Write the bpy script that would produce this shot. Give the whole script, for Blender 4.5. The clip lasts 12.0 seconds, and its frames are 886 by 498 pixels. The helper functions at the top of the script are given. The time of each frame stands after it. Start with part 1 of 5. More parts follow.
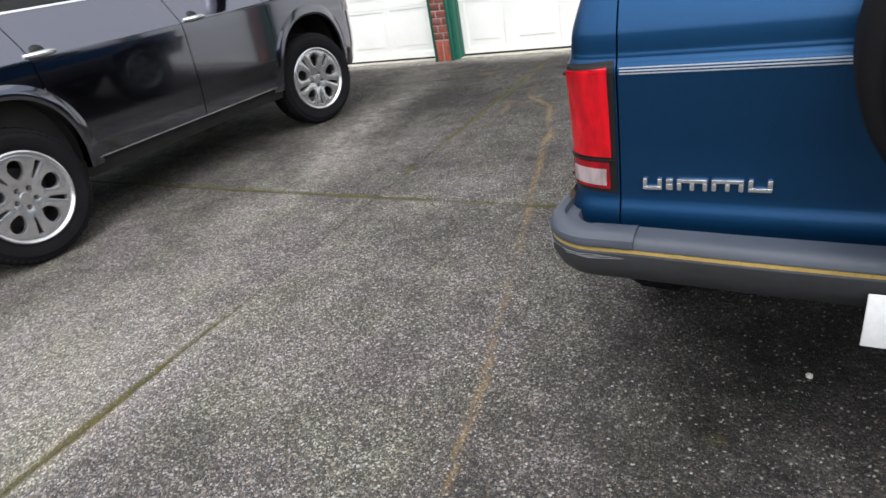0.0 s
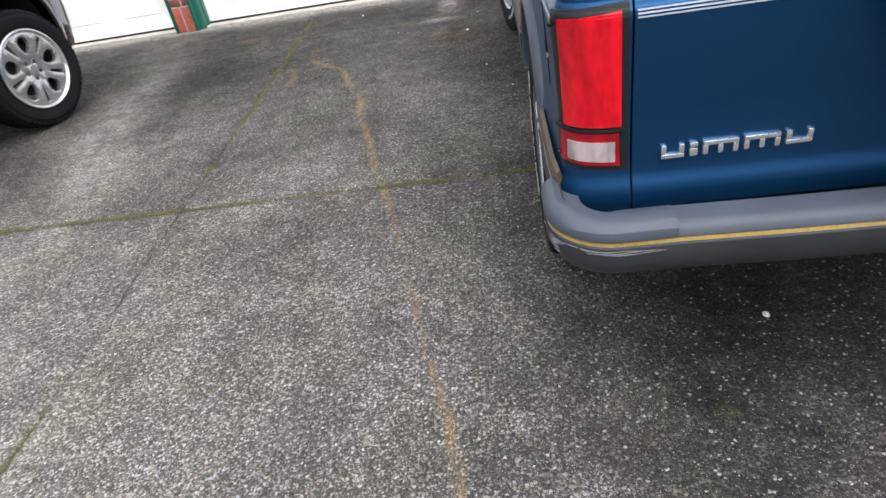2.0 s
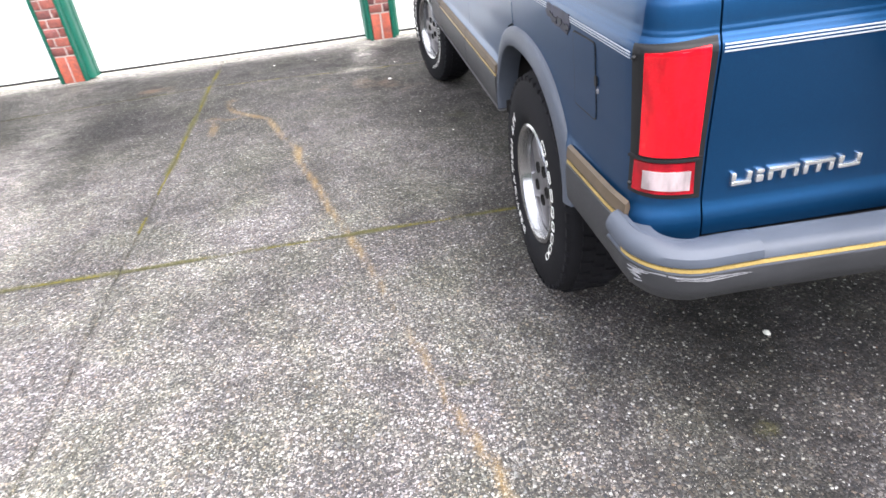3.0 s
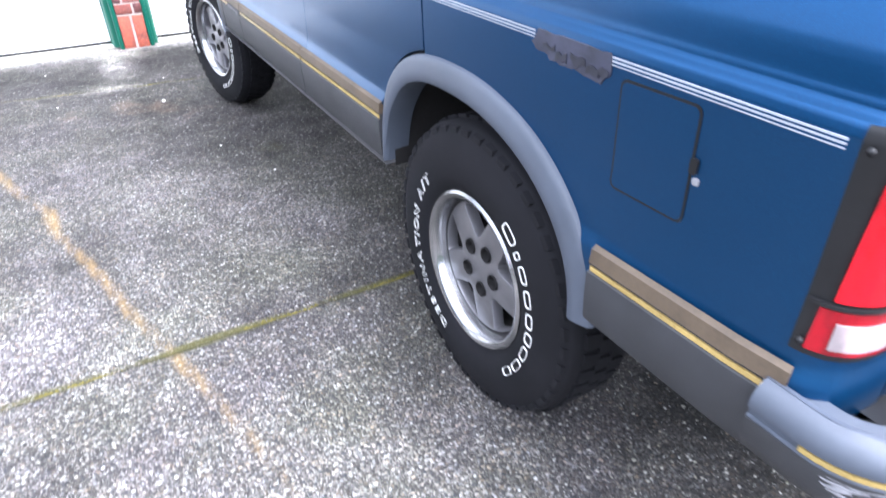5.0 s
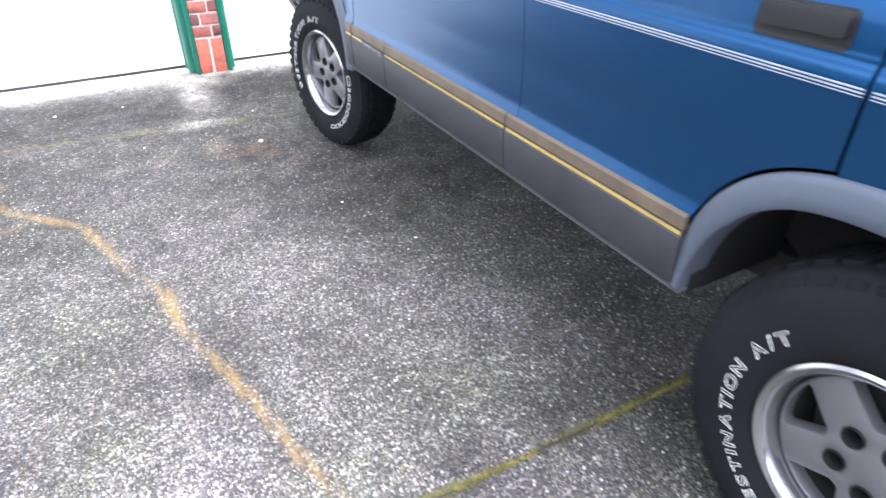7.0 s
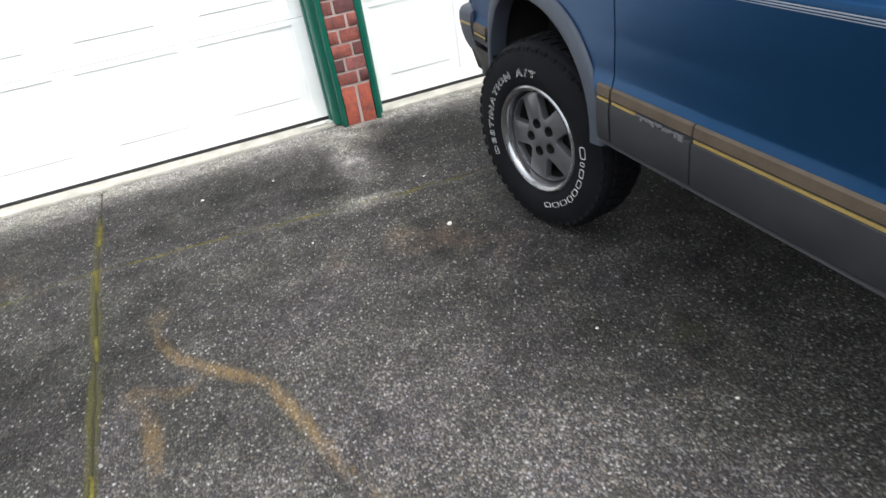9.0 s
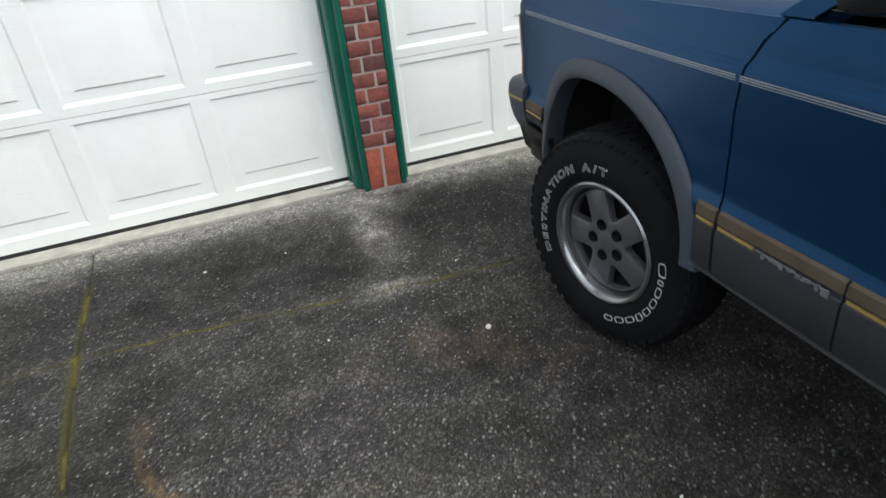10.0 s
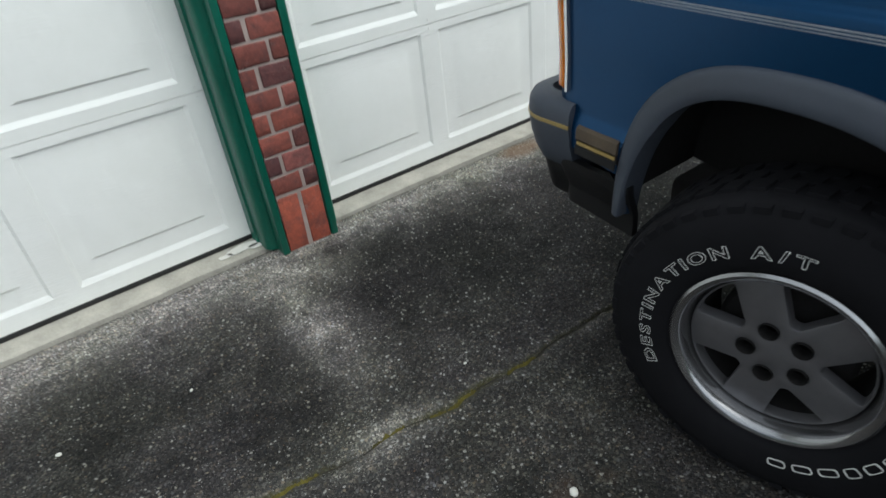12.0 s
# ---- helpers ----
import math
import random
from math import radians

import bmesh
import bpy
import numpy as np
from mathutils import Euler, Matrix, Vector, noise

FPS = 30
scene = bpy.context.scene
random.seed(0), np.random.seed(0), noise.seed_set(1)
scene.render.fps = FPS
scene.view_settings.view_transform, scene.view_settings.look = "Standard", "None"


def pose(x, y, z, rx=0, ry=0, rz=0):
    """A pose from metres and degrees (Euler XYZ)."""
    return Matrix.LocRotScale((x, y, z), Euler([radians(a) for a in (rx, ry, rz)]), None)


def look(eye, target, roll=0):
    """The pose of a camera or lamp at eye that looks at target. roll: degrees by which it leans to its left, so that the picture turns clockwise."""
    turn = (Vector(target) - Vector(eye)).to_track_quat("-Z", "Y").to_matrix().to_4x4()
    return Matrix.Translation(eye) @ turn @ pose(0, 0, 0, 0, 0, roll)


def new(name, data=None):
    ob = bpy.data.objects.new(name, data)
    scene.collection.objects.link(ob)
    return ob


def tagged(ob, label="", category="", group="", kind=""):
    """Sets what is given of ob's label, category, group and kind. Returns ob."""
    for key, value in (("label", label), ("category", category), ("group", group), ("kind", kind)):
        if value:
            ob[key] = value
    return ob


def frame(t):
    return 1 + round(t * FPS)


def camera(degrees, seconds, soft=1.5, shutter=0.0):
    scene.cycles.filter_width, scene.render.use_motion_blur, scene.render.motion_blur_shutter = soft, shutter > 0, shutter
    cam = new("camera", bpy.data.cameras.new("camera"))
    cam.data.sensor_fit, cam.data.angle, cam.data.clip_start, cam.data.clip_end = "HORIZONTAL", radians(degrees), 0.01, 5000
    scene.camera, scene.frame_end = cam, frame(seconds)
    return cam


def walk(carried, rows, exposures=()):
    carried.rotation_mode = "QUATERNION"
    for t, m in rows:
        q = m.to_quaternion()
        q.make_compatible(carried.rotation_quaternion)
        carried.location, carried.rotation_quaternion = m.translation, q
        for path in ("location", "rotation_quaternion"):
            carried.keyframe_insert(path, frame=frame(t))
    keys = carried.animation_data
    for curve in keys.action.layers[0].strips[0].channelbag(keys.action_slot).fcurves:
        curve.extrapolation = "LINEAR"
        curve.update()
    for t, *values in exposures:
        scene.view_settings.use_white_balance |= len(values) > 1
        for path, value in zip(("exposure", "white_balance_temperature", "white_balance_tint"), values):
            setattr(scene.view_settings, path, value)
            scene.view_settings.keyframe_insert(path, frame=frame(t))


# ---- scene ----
cam = camera(72.0, 12.0, shutter=0.3)
PATH = [
    (0, (-0.333, -2.146, 1.27), (-1.302, -0.639, 0.382), -10.3),
    (0.5, (-0.548, -2.148, 1.279), (-1.299, -0.561, 0.322), -9.7),
    (1, (-0.745, -2.13, 1.261), (-1.223, -0.426, 0.33), -5.0),
    (1.5, (-0.87, -1.98, 1.252), (-1.34, -0.346, 0.199), -8.5),
    (2, (-0.897, -1.863, 1.255), (-1.152, -0.219, 0.143), -10.8),
    (2.5, (-1.106, -1.849, 1.251), (-1.211, -0.127, 0.239), -6.3),
    (2.7, (-1.222, -1.843, 1.269), (-1.222, -0.113, 0.264), -6.5),
    (4.3, (-1.358, -1.326, 1.173), (-0.899, 0.174, -0.068), -2.3),
    (4.5, (-1.399, -1.221, 1.177), (-0.849, 0.237, -0.077), -1.5),
    (5, (-1.456, -1.031, 1.204), (-0.625, 0.438, 0.132), -0.9),
    (5.5, (-1.417, -0.832, 1.24), (-0.747, 0.737, 0.196), -8.6),
    (6, (-1.405, -0.697, 1.255), (-0.737, 0.882, 0.224), -8.4),
    (6.5, (-1.554, -0.483, 1.22), (-0.73, 0.997, 0.157), -1.2),
    (7, (-1.722, -0.264, 1.247), (-0.932, 1.235, 0.184), -0.8),
    (7.5, (-1.744, 0.021, 1.259), (-1.339, 1.626, 0.137), -6.9),
    (7.7, (-1.717, 0.115, 1.276), (-1.335, 1.739, 0.172), -7.4),
    (9.3, (-1.881, 0.92, 1.362), (-1.358, 2.532, 0.3), -9.8),
    (9.5, (-1.855, 1.001, 1.383), (-1.469, 2.682, 0.371), -11.8),
    (10, (-1.832, 1.245, 1.389), (-1.293, 2.9, 0.404), -6.3),
    (10.5, (-1.95, 1.529, 1.398), (-1.211, 3.14, 0.471), -7.9),
    (11, (-1.864, 1.804, 1.347), (-0.871, 3.251, 0.387), -8.1),
    (11.5, (-1.781, 2.058, 1.363), (-0.929, 3.588, 0.397), -9.8),
    (12, (-1.803, 2.342, 1.315), (-0.902, 3.739, 0.203), -7.1),
]
EXPOSURES = [
    (0.0, 0.95, 6400, 9), (0.5, 1.0, 6400, 9), (1.0, 1.1, 6400, 8), (1.5, 1.0, 6300, 9), (2.0, 1.25, 6300, 10), (2.5, 2.2, 6300, 12), (4.5, 2.35, 6000, 12), (5.0, 2.82, 5700, 13),
    (5.5, 2.96, 5500, 13), (6.5, 2.86, 5600, 13), (7.5, 2.60, 6100, 11), (9.5, 0.95, 6250, 6), (10.5, 0.48, 6150, 3), (12.0, 0.36, 6100, 2),
]
walk(cam, [(t, look(eye, target, roll)) for t, eye, target, roll in PATH], EXPOSURES)

# ---- world and sun: a bright overcast day ----
world = bpy.data.worlds.new("overcast_sky")
scene.world = world
world.use_nodes = True
_n, _l = world.node_tree.nodes, world.node_tree.links
_sky = _n.new("ShaderNodeTexSky")
_sky.sky_type = "NISHITA"
_sky.sun_disc = False
_sky.sun_elevation = radians(60)
_sky.sun_rotation = radians(152)
_sky.air_density, _sky.dust_density, _sky.ozone_density = 1.0, 4.0, 1.0
_hsv = _n.new("ShaderNodeHueSaturation")
_hsv.inputs["Saturation"].default_value = 0.35
_l.new(_sky.outputs["Color"], _hsv.inputs["Color"])
_l.new(_hsv.outputs["Color"], _n["Background"].inputs["Color"])
_n["Background"].inputs["Strength"].default_value = 0.15
sun_data = bpy.data.lights.new("sun", "SUN")
sun_data.energy, sun_data.angle, sun_data.color = 1.0, radians(145), (1.0, 0.97, 0.92)
sun = new("sun", sun_data)
sun.matrix_world = look((0.7, -2.6, 8.5), (0, 0, 0))

# ---- materials ----
def mat_new(name):
    m = bpy.data.materials.new(name)
    m.use_nodes = True
    nt = m.node_tree
    return m, nt, nt.nodes["Principled BSDF"]


def nd(nt, kind, **sets):
    n = nt.nodes.new(kind)
    for k, v in sets.items():
        n.inputs[k.replace("_", " ")].default_value = v
    return n


def ramp(nt, fac, stops):
    r = nt.nodes.new("ShaderNodeValToRGB")
    els = r.color_ramp.elements
    while len(els) < len(stops):
        els.new(0.5)
    for e, (p, c) in zip(els, stops):
        e.position, e.color = p, (*c, 1) if len(c) == 3 else c
    nt.links.new(fac, r.inputs["Fac"])
    return r.outputs["Color"]


def mixc(nt, fac, a, b, mode="MIX"):
    m = nt.nodes.new("ShaderNodeMix")
    m.data_type, m.blend_type = "RGBA", mode
    for sock, v in ((m.inputs[0], fac), (m.inputs[6], a), (m.inputs[7], b)):
        if hasattr(v, "is_linked"):
            nt.links.new(v, sock)
        elif isinstance(v, (int, float)):
            sock.default_value = v
        else:
            sock.default_value = (*v, 1)
    return m.outputs[2]


def mth(nt, op, a, b=0.0, clamp=False):
    m = nt.nodes.new("ShaderNodeMath")
    m.operation, m.use_clamp = op, clamp
    for sock, v in ((m.inputs[0], a), (m.inputs[1], b)):
        if hasattr(v, "is_linked"):
            nt.links.new(v, sock)
        else:
            sock.default_value = v
    return m.outputs[0]


def coords(nt):
    return nt.nodes.new("ShaderNodeTexCoord").outputs["Object"]


def noise_tex(nt, vec, scale, detail=4.0, rough=0.55):
    n = nd(nt, "ShaderNodeTexNoise", Scale=scale, Detail=detail, Roughness=rough)
    nt.links.new(vec, n.inputs["Vector"])
    return n.outputs["Fac"]


def bump(nt, bsdf, height, strength, distance):
    b = nd(nt, "ShaderNodeBump", Strength=strength, Distance=distance)
    nt.links.new(height, b.inputs["Height"])
    nt.links.new(b.outputs["Normal"], bsdf.inputs["Normal"])


def worn(name, col, rough=0.5, metal=0.0, var=0.15, scale=6.0, grain=0.0, grain_scale=300.0, coat=0.0, spec=0.5, col2=None):
    """A surface with stains at one scale and grain at another."""
    m, nt, b = mat_new(name)
    v = coords(nt)
    big, small = noise_tex(nt, v, scale), noise_tex(nt, v, scale * 14, 5.0)
    both = mth(nt, "ADD", mth(nt, "MULTIPLY", big, 0.65), mth(nt, "MULTIPLY", small, 0.35))
    lo = tuple(c * (1 - var) for c in col)
    hi = col2 or tuple(min(1, c * (1 + var)) for c in col)
    nt.links.new(ramp(nt, both, [(0.3, lo), (0.7, hi)]), b.inputs["Base Color"])
    nt.links.new(mth(nt, "ADD", mth(nt, "MULTIPLY", small, 0.22), rough - 0.11, True), b.inputs["Roughness"])
    b.inputs["Metallic"].default_value = metal
    b.inputs["Coat Weight"].default_value = coat
    b.inputs["Coat Roughness"].default_value = 0.06
    b.inputs["Specular IOR Level"].default_value = spec
    if grain:
        bump(nt, b, noise_tex(nt, v, grain_scale, 3.0), grain, 0.001)
    return m


def paint(name, col, flake, rough=0.32, metal=0.55, coat=1.0, dust=0.06, haze=0.03, ior=1.5):
    """Metallic car paint with fine flake, a clear coat and a film of road dust."""
    m, nt, b = mat_new(name)
    v = coords(nt)
    fl = noise_tex(nt, v, 1400.0, 1.0)
    c = mixc(nt, ramp(nt, fl, [(0.45, (0, 0, 0)), (0.75, (1, 1, 1))]), col, flake)
    film = mth(nt, "MULTIPLY", noise_tex(nt, v, 3.0, 6.0, 0.65), dust * 2)
    c = mixc(nt, film, c, (0.22, 0.22, 0.21))
    nt.links.new(c, b.inputs["Base Color"])
    b.inputs["Metallic"].default_value = metal
    nt.links.new(mth(nt, "ADD", mth(nt, "MULTIPLY", film, 1.6), rough), b.inputs["Roughness"])
    b.inputs["Coat Weight"].default_value = coat
    b.inputs["Coat IOR"].default_value = ior
    nt.links.new(mth(nt, "ADD", mth(nt, "MULTIPLY", film, 0.9), haze), b.inputs["Coat Roughness"])
    bump(nt, b, noise_tex(nt, v, 9.0, 2.0), 0.03, 0.01)
    return m


def aggregate(name):
    """Exposed-aggregate concrete: pebbles in a dark matrix, with dirt, painted under-car shade, moss, rust-coloured
    stains and pale worn ways.
    """
    m, nt, b = mat_new(name)
    v = nt.nodes.new("ShaderNodeNewGeometry").outputs["Position"]
    wob = nt.nodes.new("ShaderNodeMix")
    wob.data_type = "VECTOR"
    nz = nd(nt, "ShaderNodeTexNoise", Scale=90.0, Detail=2.0)
    nt.links.new(v, nz.inputs["Vector"])
    wob.inputs[0].default_value = 0.011
    nt.links.new(v, wob.inputs[4])
    nt.links.new(nz.outputs["Color"], wob.inputs[5])
    vv = wob.outputs[1]
    vo = nd(nt, "ShaderNodeTexVoronoi", Scale=104.0, Randomness=1.0)
    nt.links.new(vv, vo.inputs["Vector"])
    vo2 = nd(nt, "ShaderNodeTexVoronoi", Scale=290.0, Randomness=1.0)
    nt.links.new(vv, vo2.inputs["Vector"])
    sep = nt.nodes.new("ShaderNodeSeparateColor")
    nt.links.new(vo.outputs["Color"], sep.inputs["Color"])
    sep2 = nt.nodes.new("ShaderNodeSeparateColor")
    nt.links.new(vo2.outputs["Color"], sep2.inputs["Color"])
    def attr(n):
        a = nt.nodes.new("ShaderNodeAttribute")
        a.attribute_name = n
        return a.outputs["Fac"]

    patch = noise_tex(nt, v, 1.3, 6.0, 0.62)
    spots = noise_tex(nt, v, 7.0, 6.0, 0.6)
    grime_shade = mth(nt, "ADD", attr("grime_shade"), mth(nt, "MULTIPLY", mth(nt, "SUBTRACT", patch, 0.5), 1.4))
    grime_shade = mth(nt, "ADD", grime_shade, mth(nt, "MULTIPLY", mth(nt, "SUBTRACT", spots, 0.5), 0.9))
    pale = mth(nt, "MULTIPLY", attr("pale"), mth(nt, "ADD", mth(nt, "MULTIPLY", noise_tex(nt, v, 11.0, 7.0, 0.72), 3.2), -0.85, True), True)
    grime_shade = mth(nt, "SUBTRACT", grime_shade, mth(nt, "MULTIPLY", pale, 0.9), True)
    # the higher this mask, the fewer stones still show clean
    clean = mth(nt, "SUBTRACT", sep.outputs[0], mth(nt, "MULTIPLY", grime_shade, 0.20), True)
    clean2 = mth(nt, "SUBTRACT", sep2.outputs[0], mth(nt, "MULTIPLY", grime_shade, 0.20), True)
    peb = ramp(nt, clean, [(0.0, (0.046, 0.047, 0.050)), (0.36, (0.087, 0.085, 0.082)), (0.60, (0.147, 0.142, 0.129)), (0.81, (0.262, 0.256, 0.240)), (0.97, (0.42, 0.41, 0.40))])
    tint = ramp(nt, sep.outputs[1], [(0.0, (1.0, 0.86, 0.70)), (0.25, (1.0, 0.97, 0.90)), (0.6, (0.96, 1.0, 0.99)), (1.0, (0.90, 0.97, 1.08))])
    peb = mixc(nt, 1.0, peb, tint, "MULTIPLY")
    fine = ramp(nt, clean2, [(0.0, (0.033, 0.033, 0.033)), (0.45, (0.072, 0.070, 0.066)), (0.75, (0.15, 0.145, 0.13)), (0.97, (0.42, 0.41, 0.38))])
    shape = ramp(nt, vo.outputs["Distance"], [(0.42, (1, 1, 1)), (0.54, (0, 0, 0))])
    col = mixc(nt, shape, fine, peb)

    film = ramp(nt, noise_tex(nt, v, 2.1, 5.0, 0.6), [(0.40, (1.04, 0.97, 1.03)), (0.64, (1.0, 0.99, 0.90))])
    col = mixc(nt, 1.0, col, film, "MULTIPLY")
    # worn matrix colour where pebbles are grimed over, also carrying the painted under-car shade
    col = mixc(nt, mth(nt, "MULTIPLY", grime_shade, 0.12), col, (0.026, 0.025, 0.024))
    col = mixc(nt, grime_shade, col, mixc(nt, 1.0, col, (0.150, 0.146, 0.148), "MULTIPLY"))
    # single quartz chips and brown ones stay bright through the dirt and painted shade
    glint = mth(nt, "MULTIPLY", ramp(nt, sep2.outputs[1], [(0.935, (0, 0, 0)), (0.96, (1, 1, 1))]), ramp(nt, vo2.outputs["Distance"], [(0.30, (1, 1, 1)), (0.50, (0, 0, 0))]))
    bare = mth(nt, "SUBTRACT", 0.70, mth(nt, "MULTIPLY", grime_shade, 0.30), True)
    col = mixc(nt, mth(nt, "MULTIPLY", glint, bare), col, ramp(nt, sep2.outputs[2], [(0.0, (0.20, 0.13, 0.06)), (0.3, (0.30, 0.29, 0.24)), (0.6, (0.50, 0.50, 0.48)), (1.0, (0.72, 0.72, 0.70))]))
    chip = mth(nt, "MULTIPLY", ramp(nt, sep.outputs[1], [(0.935, (0, 0, 0)), (0.945, (1, 1, 1))]), ramp(nt, vo.outputs["Distance"], [(0.36, (1, 1, 1)), (0.50, (0, 0, 0))]))
    col = mixc(nt, mth(nt, "MULTIPLY", chip, bare), col, ramp(nt, sep.outputs[2], [(0.0, (0.22, 0.12, 0.06)), (0.35, (0.34, 0.32, 0.25)), (1.0, (0.66, 0.66, 0.64))]))
    pale = mth(nt, "MULTIPLY", pale, mth(nt, "ADD", mth(nt, "MULTIPLY", sep2.outputs[2], 1.3), 0.1), True)
    col = mixc(nt, pale, col, mixc(nt, 1.0, col, (1.8, 1.78, 1.7), "MULTIPLY"))
    col = mixc(nt, mth(nt, "MULTIPLY", pale, 0.30), col, (0.42, 0.41, 0.38))
    st = mth(nt, "SUBTRACT", mth(nt, "MULTIPLY", attr("stain"), 2.0), mth(nt, "ADD", mth(nt, "MULTIPLY", noise_tex(nt, v, 30.0, 6.0, 0.7), 0.9), mth(nt, "MULTIPLY", sep2.outputs[2], 0.55)), True)
    col = mixc(nt, mth(nt, "MULTIPLY", st, 0.48), col, (0.30, 0.19, 0.065))
    ms = mth(nt, "SUBTRACT", mth(nt, "MULTIPLY", attr("moss"), 2.0), mth(nt, "ADD", mth(nt, "MULTIPLY", noise_tex(nt, v, 22.0, 6.0, 0.7), 1.1), mth(nt, "MULTIPLY", sep2.outputs[2], 0.5)), True)
    col = mixc(nt, mth(nt, "MULTIPLY", ms, 0.8), col, (0.070, 0.066, 0.020))
    rs = mth(nt, "SUBTRACT", mth(nt, "MULTIPLY", attr("rust"), 1.6), mth(nt, "MULTIPLY", spots, 1.3), True)
    col = mixc(nt, mth(nt, "MULTIPLY", rs, 0.6), col, (0.17, 0.085, 0.04))
    nt.links.new(col, b.inputs["Base Color"])
    rough = mth(nt, "ADD", mth(nt, "MULTIPLY", sep.outputs[2], -0.25), 0.90)
    nt.links.new(rough, b.inputs["Roughness"])
    b.inputs["Specular IOR Level"].default_value = 0.22
    h = mth(nt, "ADD", mth(nt, "MULTIPLY", mth(nt, "SUBTRACT", 0.7, vo.outputs["Distance"]), mth(nt, "ADD", sep.outputs[1], 0.3)), mth(nt, "MULTIPLY", vo2.outputs["Distance"], -0.3))
    bump(nt, b, h, 0.9, 0.006)
    return m


def brick_mat(name, tones):
    m, nt, b = mat_new(name)
    v = coords(nt)
    rnd = nt.nodes.new("ShaderNodeObjectInfo").outputs["Random"]
    base = ramp(nt, rnd, tones)
    shift = nd(nt, "ShaderNodeVectorMath")
    shift.operation = "ADD"
    cmb = nt.nodes.new("ShaderNodeCombineXYZ")
    for k in range(3):
        nt.links.new(mth(nt, "MULTIPLY", rnd, 17.0 + 9 * k), cmb.inputs[k])
    nt.links.new(v, shift.inputs[0])
    nt.links.new(cmb.outputs[0], shift.inputs[1])
    v = shift.outputs[0]
    sp = noise_tex(nt, v, 60.0, 6.0, 0.7)
    c = mixc(nt, ramp(nt, sp, [(0.40, (0, 0, 0)), (0.70, (1, 1, 1))]), base, mixc(nt, 1.0, base, (1.5, 1.45, 1.4), "MULTIPLY"))
    c = mixc(nt, ramp(nt, noise_tex(nt, v, 18.0, 5.0, 0.65), [(0.45, (0, 0, 0)), (0.75, (0.75, 0.75, 0.75))]), c, (0.055, 0.032, 0.036))
    c = mixc(nt, ramp(nt, noise_tex(nt, v, 26.0, 6.0, 0.7), [(0.60, (0, 0, 0)), (0.78, (0.5, 0.5, 0.5))]), c, (0.36, 0.25, 0.21))
    nt.links.new(c, b.inputs["Base Color"])
    b.inputs["Roughness"].default_value = 0.85
    bump(nt, b, mth(nt, "ADD", sp, mth(nt, "MULTIPLY", noise_tex(nt, v, 16.0, 3.0), 0.8)), 0.9, 0.006)
    return m


def door_white():
    m, nt, b = mat_new("white_door_paint")
    v = coords(nt)
    wv = nd(nt, "ShaderNodeTexWave", Scale=9.0, Distortion=14.0, Detail=3.0)
    wv.inputs["Detail Scale"].default_value = 1.2
    wv.bands_direction = "Z"
    mp = nd(nt, "ShaderNodeMapping")
    mp.inputs["Scale"].default_value = (0.45, 1.0, 3.2)
    nt.links.new(v, mp.inputs["Vector"])
    nt.links.new(mp.outputs["Vector"], wv.inputs["Vector"])
    d = noise_tex(nt, v, 2.4, 6.0, 0.65)
    c = ramp(nt, d, [(0.3, (0.83, 0.835, 0.805)), (0.7, (0.90, 0.905, 0.885))])
    sp = ramp(nt, noise_tex(nt, v, 60.0, 4.0, 0.7), [(0.68, (0, 0, 0)), (0.8, (1, 1, 1))])
    c = mixc(nt, mth(nt, "MULTIPLY", sp, 0.25), c, (0.45, 0.42, 0.36))
    nt.links.new(c, b.inputs["Base Color"])
    b.inputs["Roughness"].default_value = 0.42
    # embossed grain that shows in patches
    patch = ramp(nt, noise_tex(nt, v, 4.5, 3.0, 0.5), [(0.50, (0.12, 0.12, 0.12)), (0.66, (1, 1, 1))])
    fine = nt.nodes.new("ShaderNodeMapping")
    fine.inputs["Scale"].default_value = (1.2, 1.0, 26.0)
    nt.links.new(v, fine.inputs["Vector"])
    grain = mth(nt, "ADD", wv.outputs["Fac"], mth(nt, "MULTIPLY", noise_tex(nt, fine.outputs["Vector"], 5.0, 4.0, 0.6), 1.6))
    bump(nt, b, mth(nt, "MULTIPLY", grain, patch), 0.34, 0.003)
    return m


def glass_mat():
    m, nt, b = mat_new("tinted_glass")
    b.inputs["Base Color"].default_value = (0.10, 0.115, 0.12, 1)
    b.inputs["Roughness"].default_value = 0.03
    b.inputs["Transmission Weight"].default_value = 1.0
    b.inputs["IOR"].default_value = 1.45
    return m


def lens(name, col, rough=0.12):
    m, nt, b = mat_new(name)
    v = coords(nt)
    wv = nd(nt, "ShaderNodeTexWave", Scale=60.0, Distortion=0.0)
    wv.bands_direction = "Z"
    nt.links.new(v, wv.inputs["Vector"])
    mp = nd(nt, "ShaderNodeMapping")
    mp.inputs["Scale"].default_value = (1.0, 1.0, 0.35)
    nt.links.new(v, mp.inputs["Vector"])
    blot = ramp(nt, noise_tex(nt, mp.outputs["Vector"], 34.0, 4.0), [(0.38, (0, 0, 0)), (0.66, (0.75, 0.75, 0.75))])
    c = mixc(nt, blot, col, tuple(x * 0.38 for x in col))
    nt.links.new(c, b.inputs["Base Color"])
    b.inputs["Roughness"].default_value = rough
    b.inputs["Coat Weight"].default_value = 0.55
    b.inputs["Coat Roughness"].default_value = 0.12
    b.inputs["Specular IOR Level"].default_value = 0.25
    b.inputs["Subsurface Weight"].default_value = 0.12
    b.inputs["Subsurface Radius"].default_value = (0.01, 0.004, 0.004)
    bump(nt, b, wv.outputs["Fac"], 0.15, 0.001)
    return m


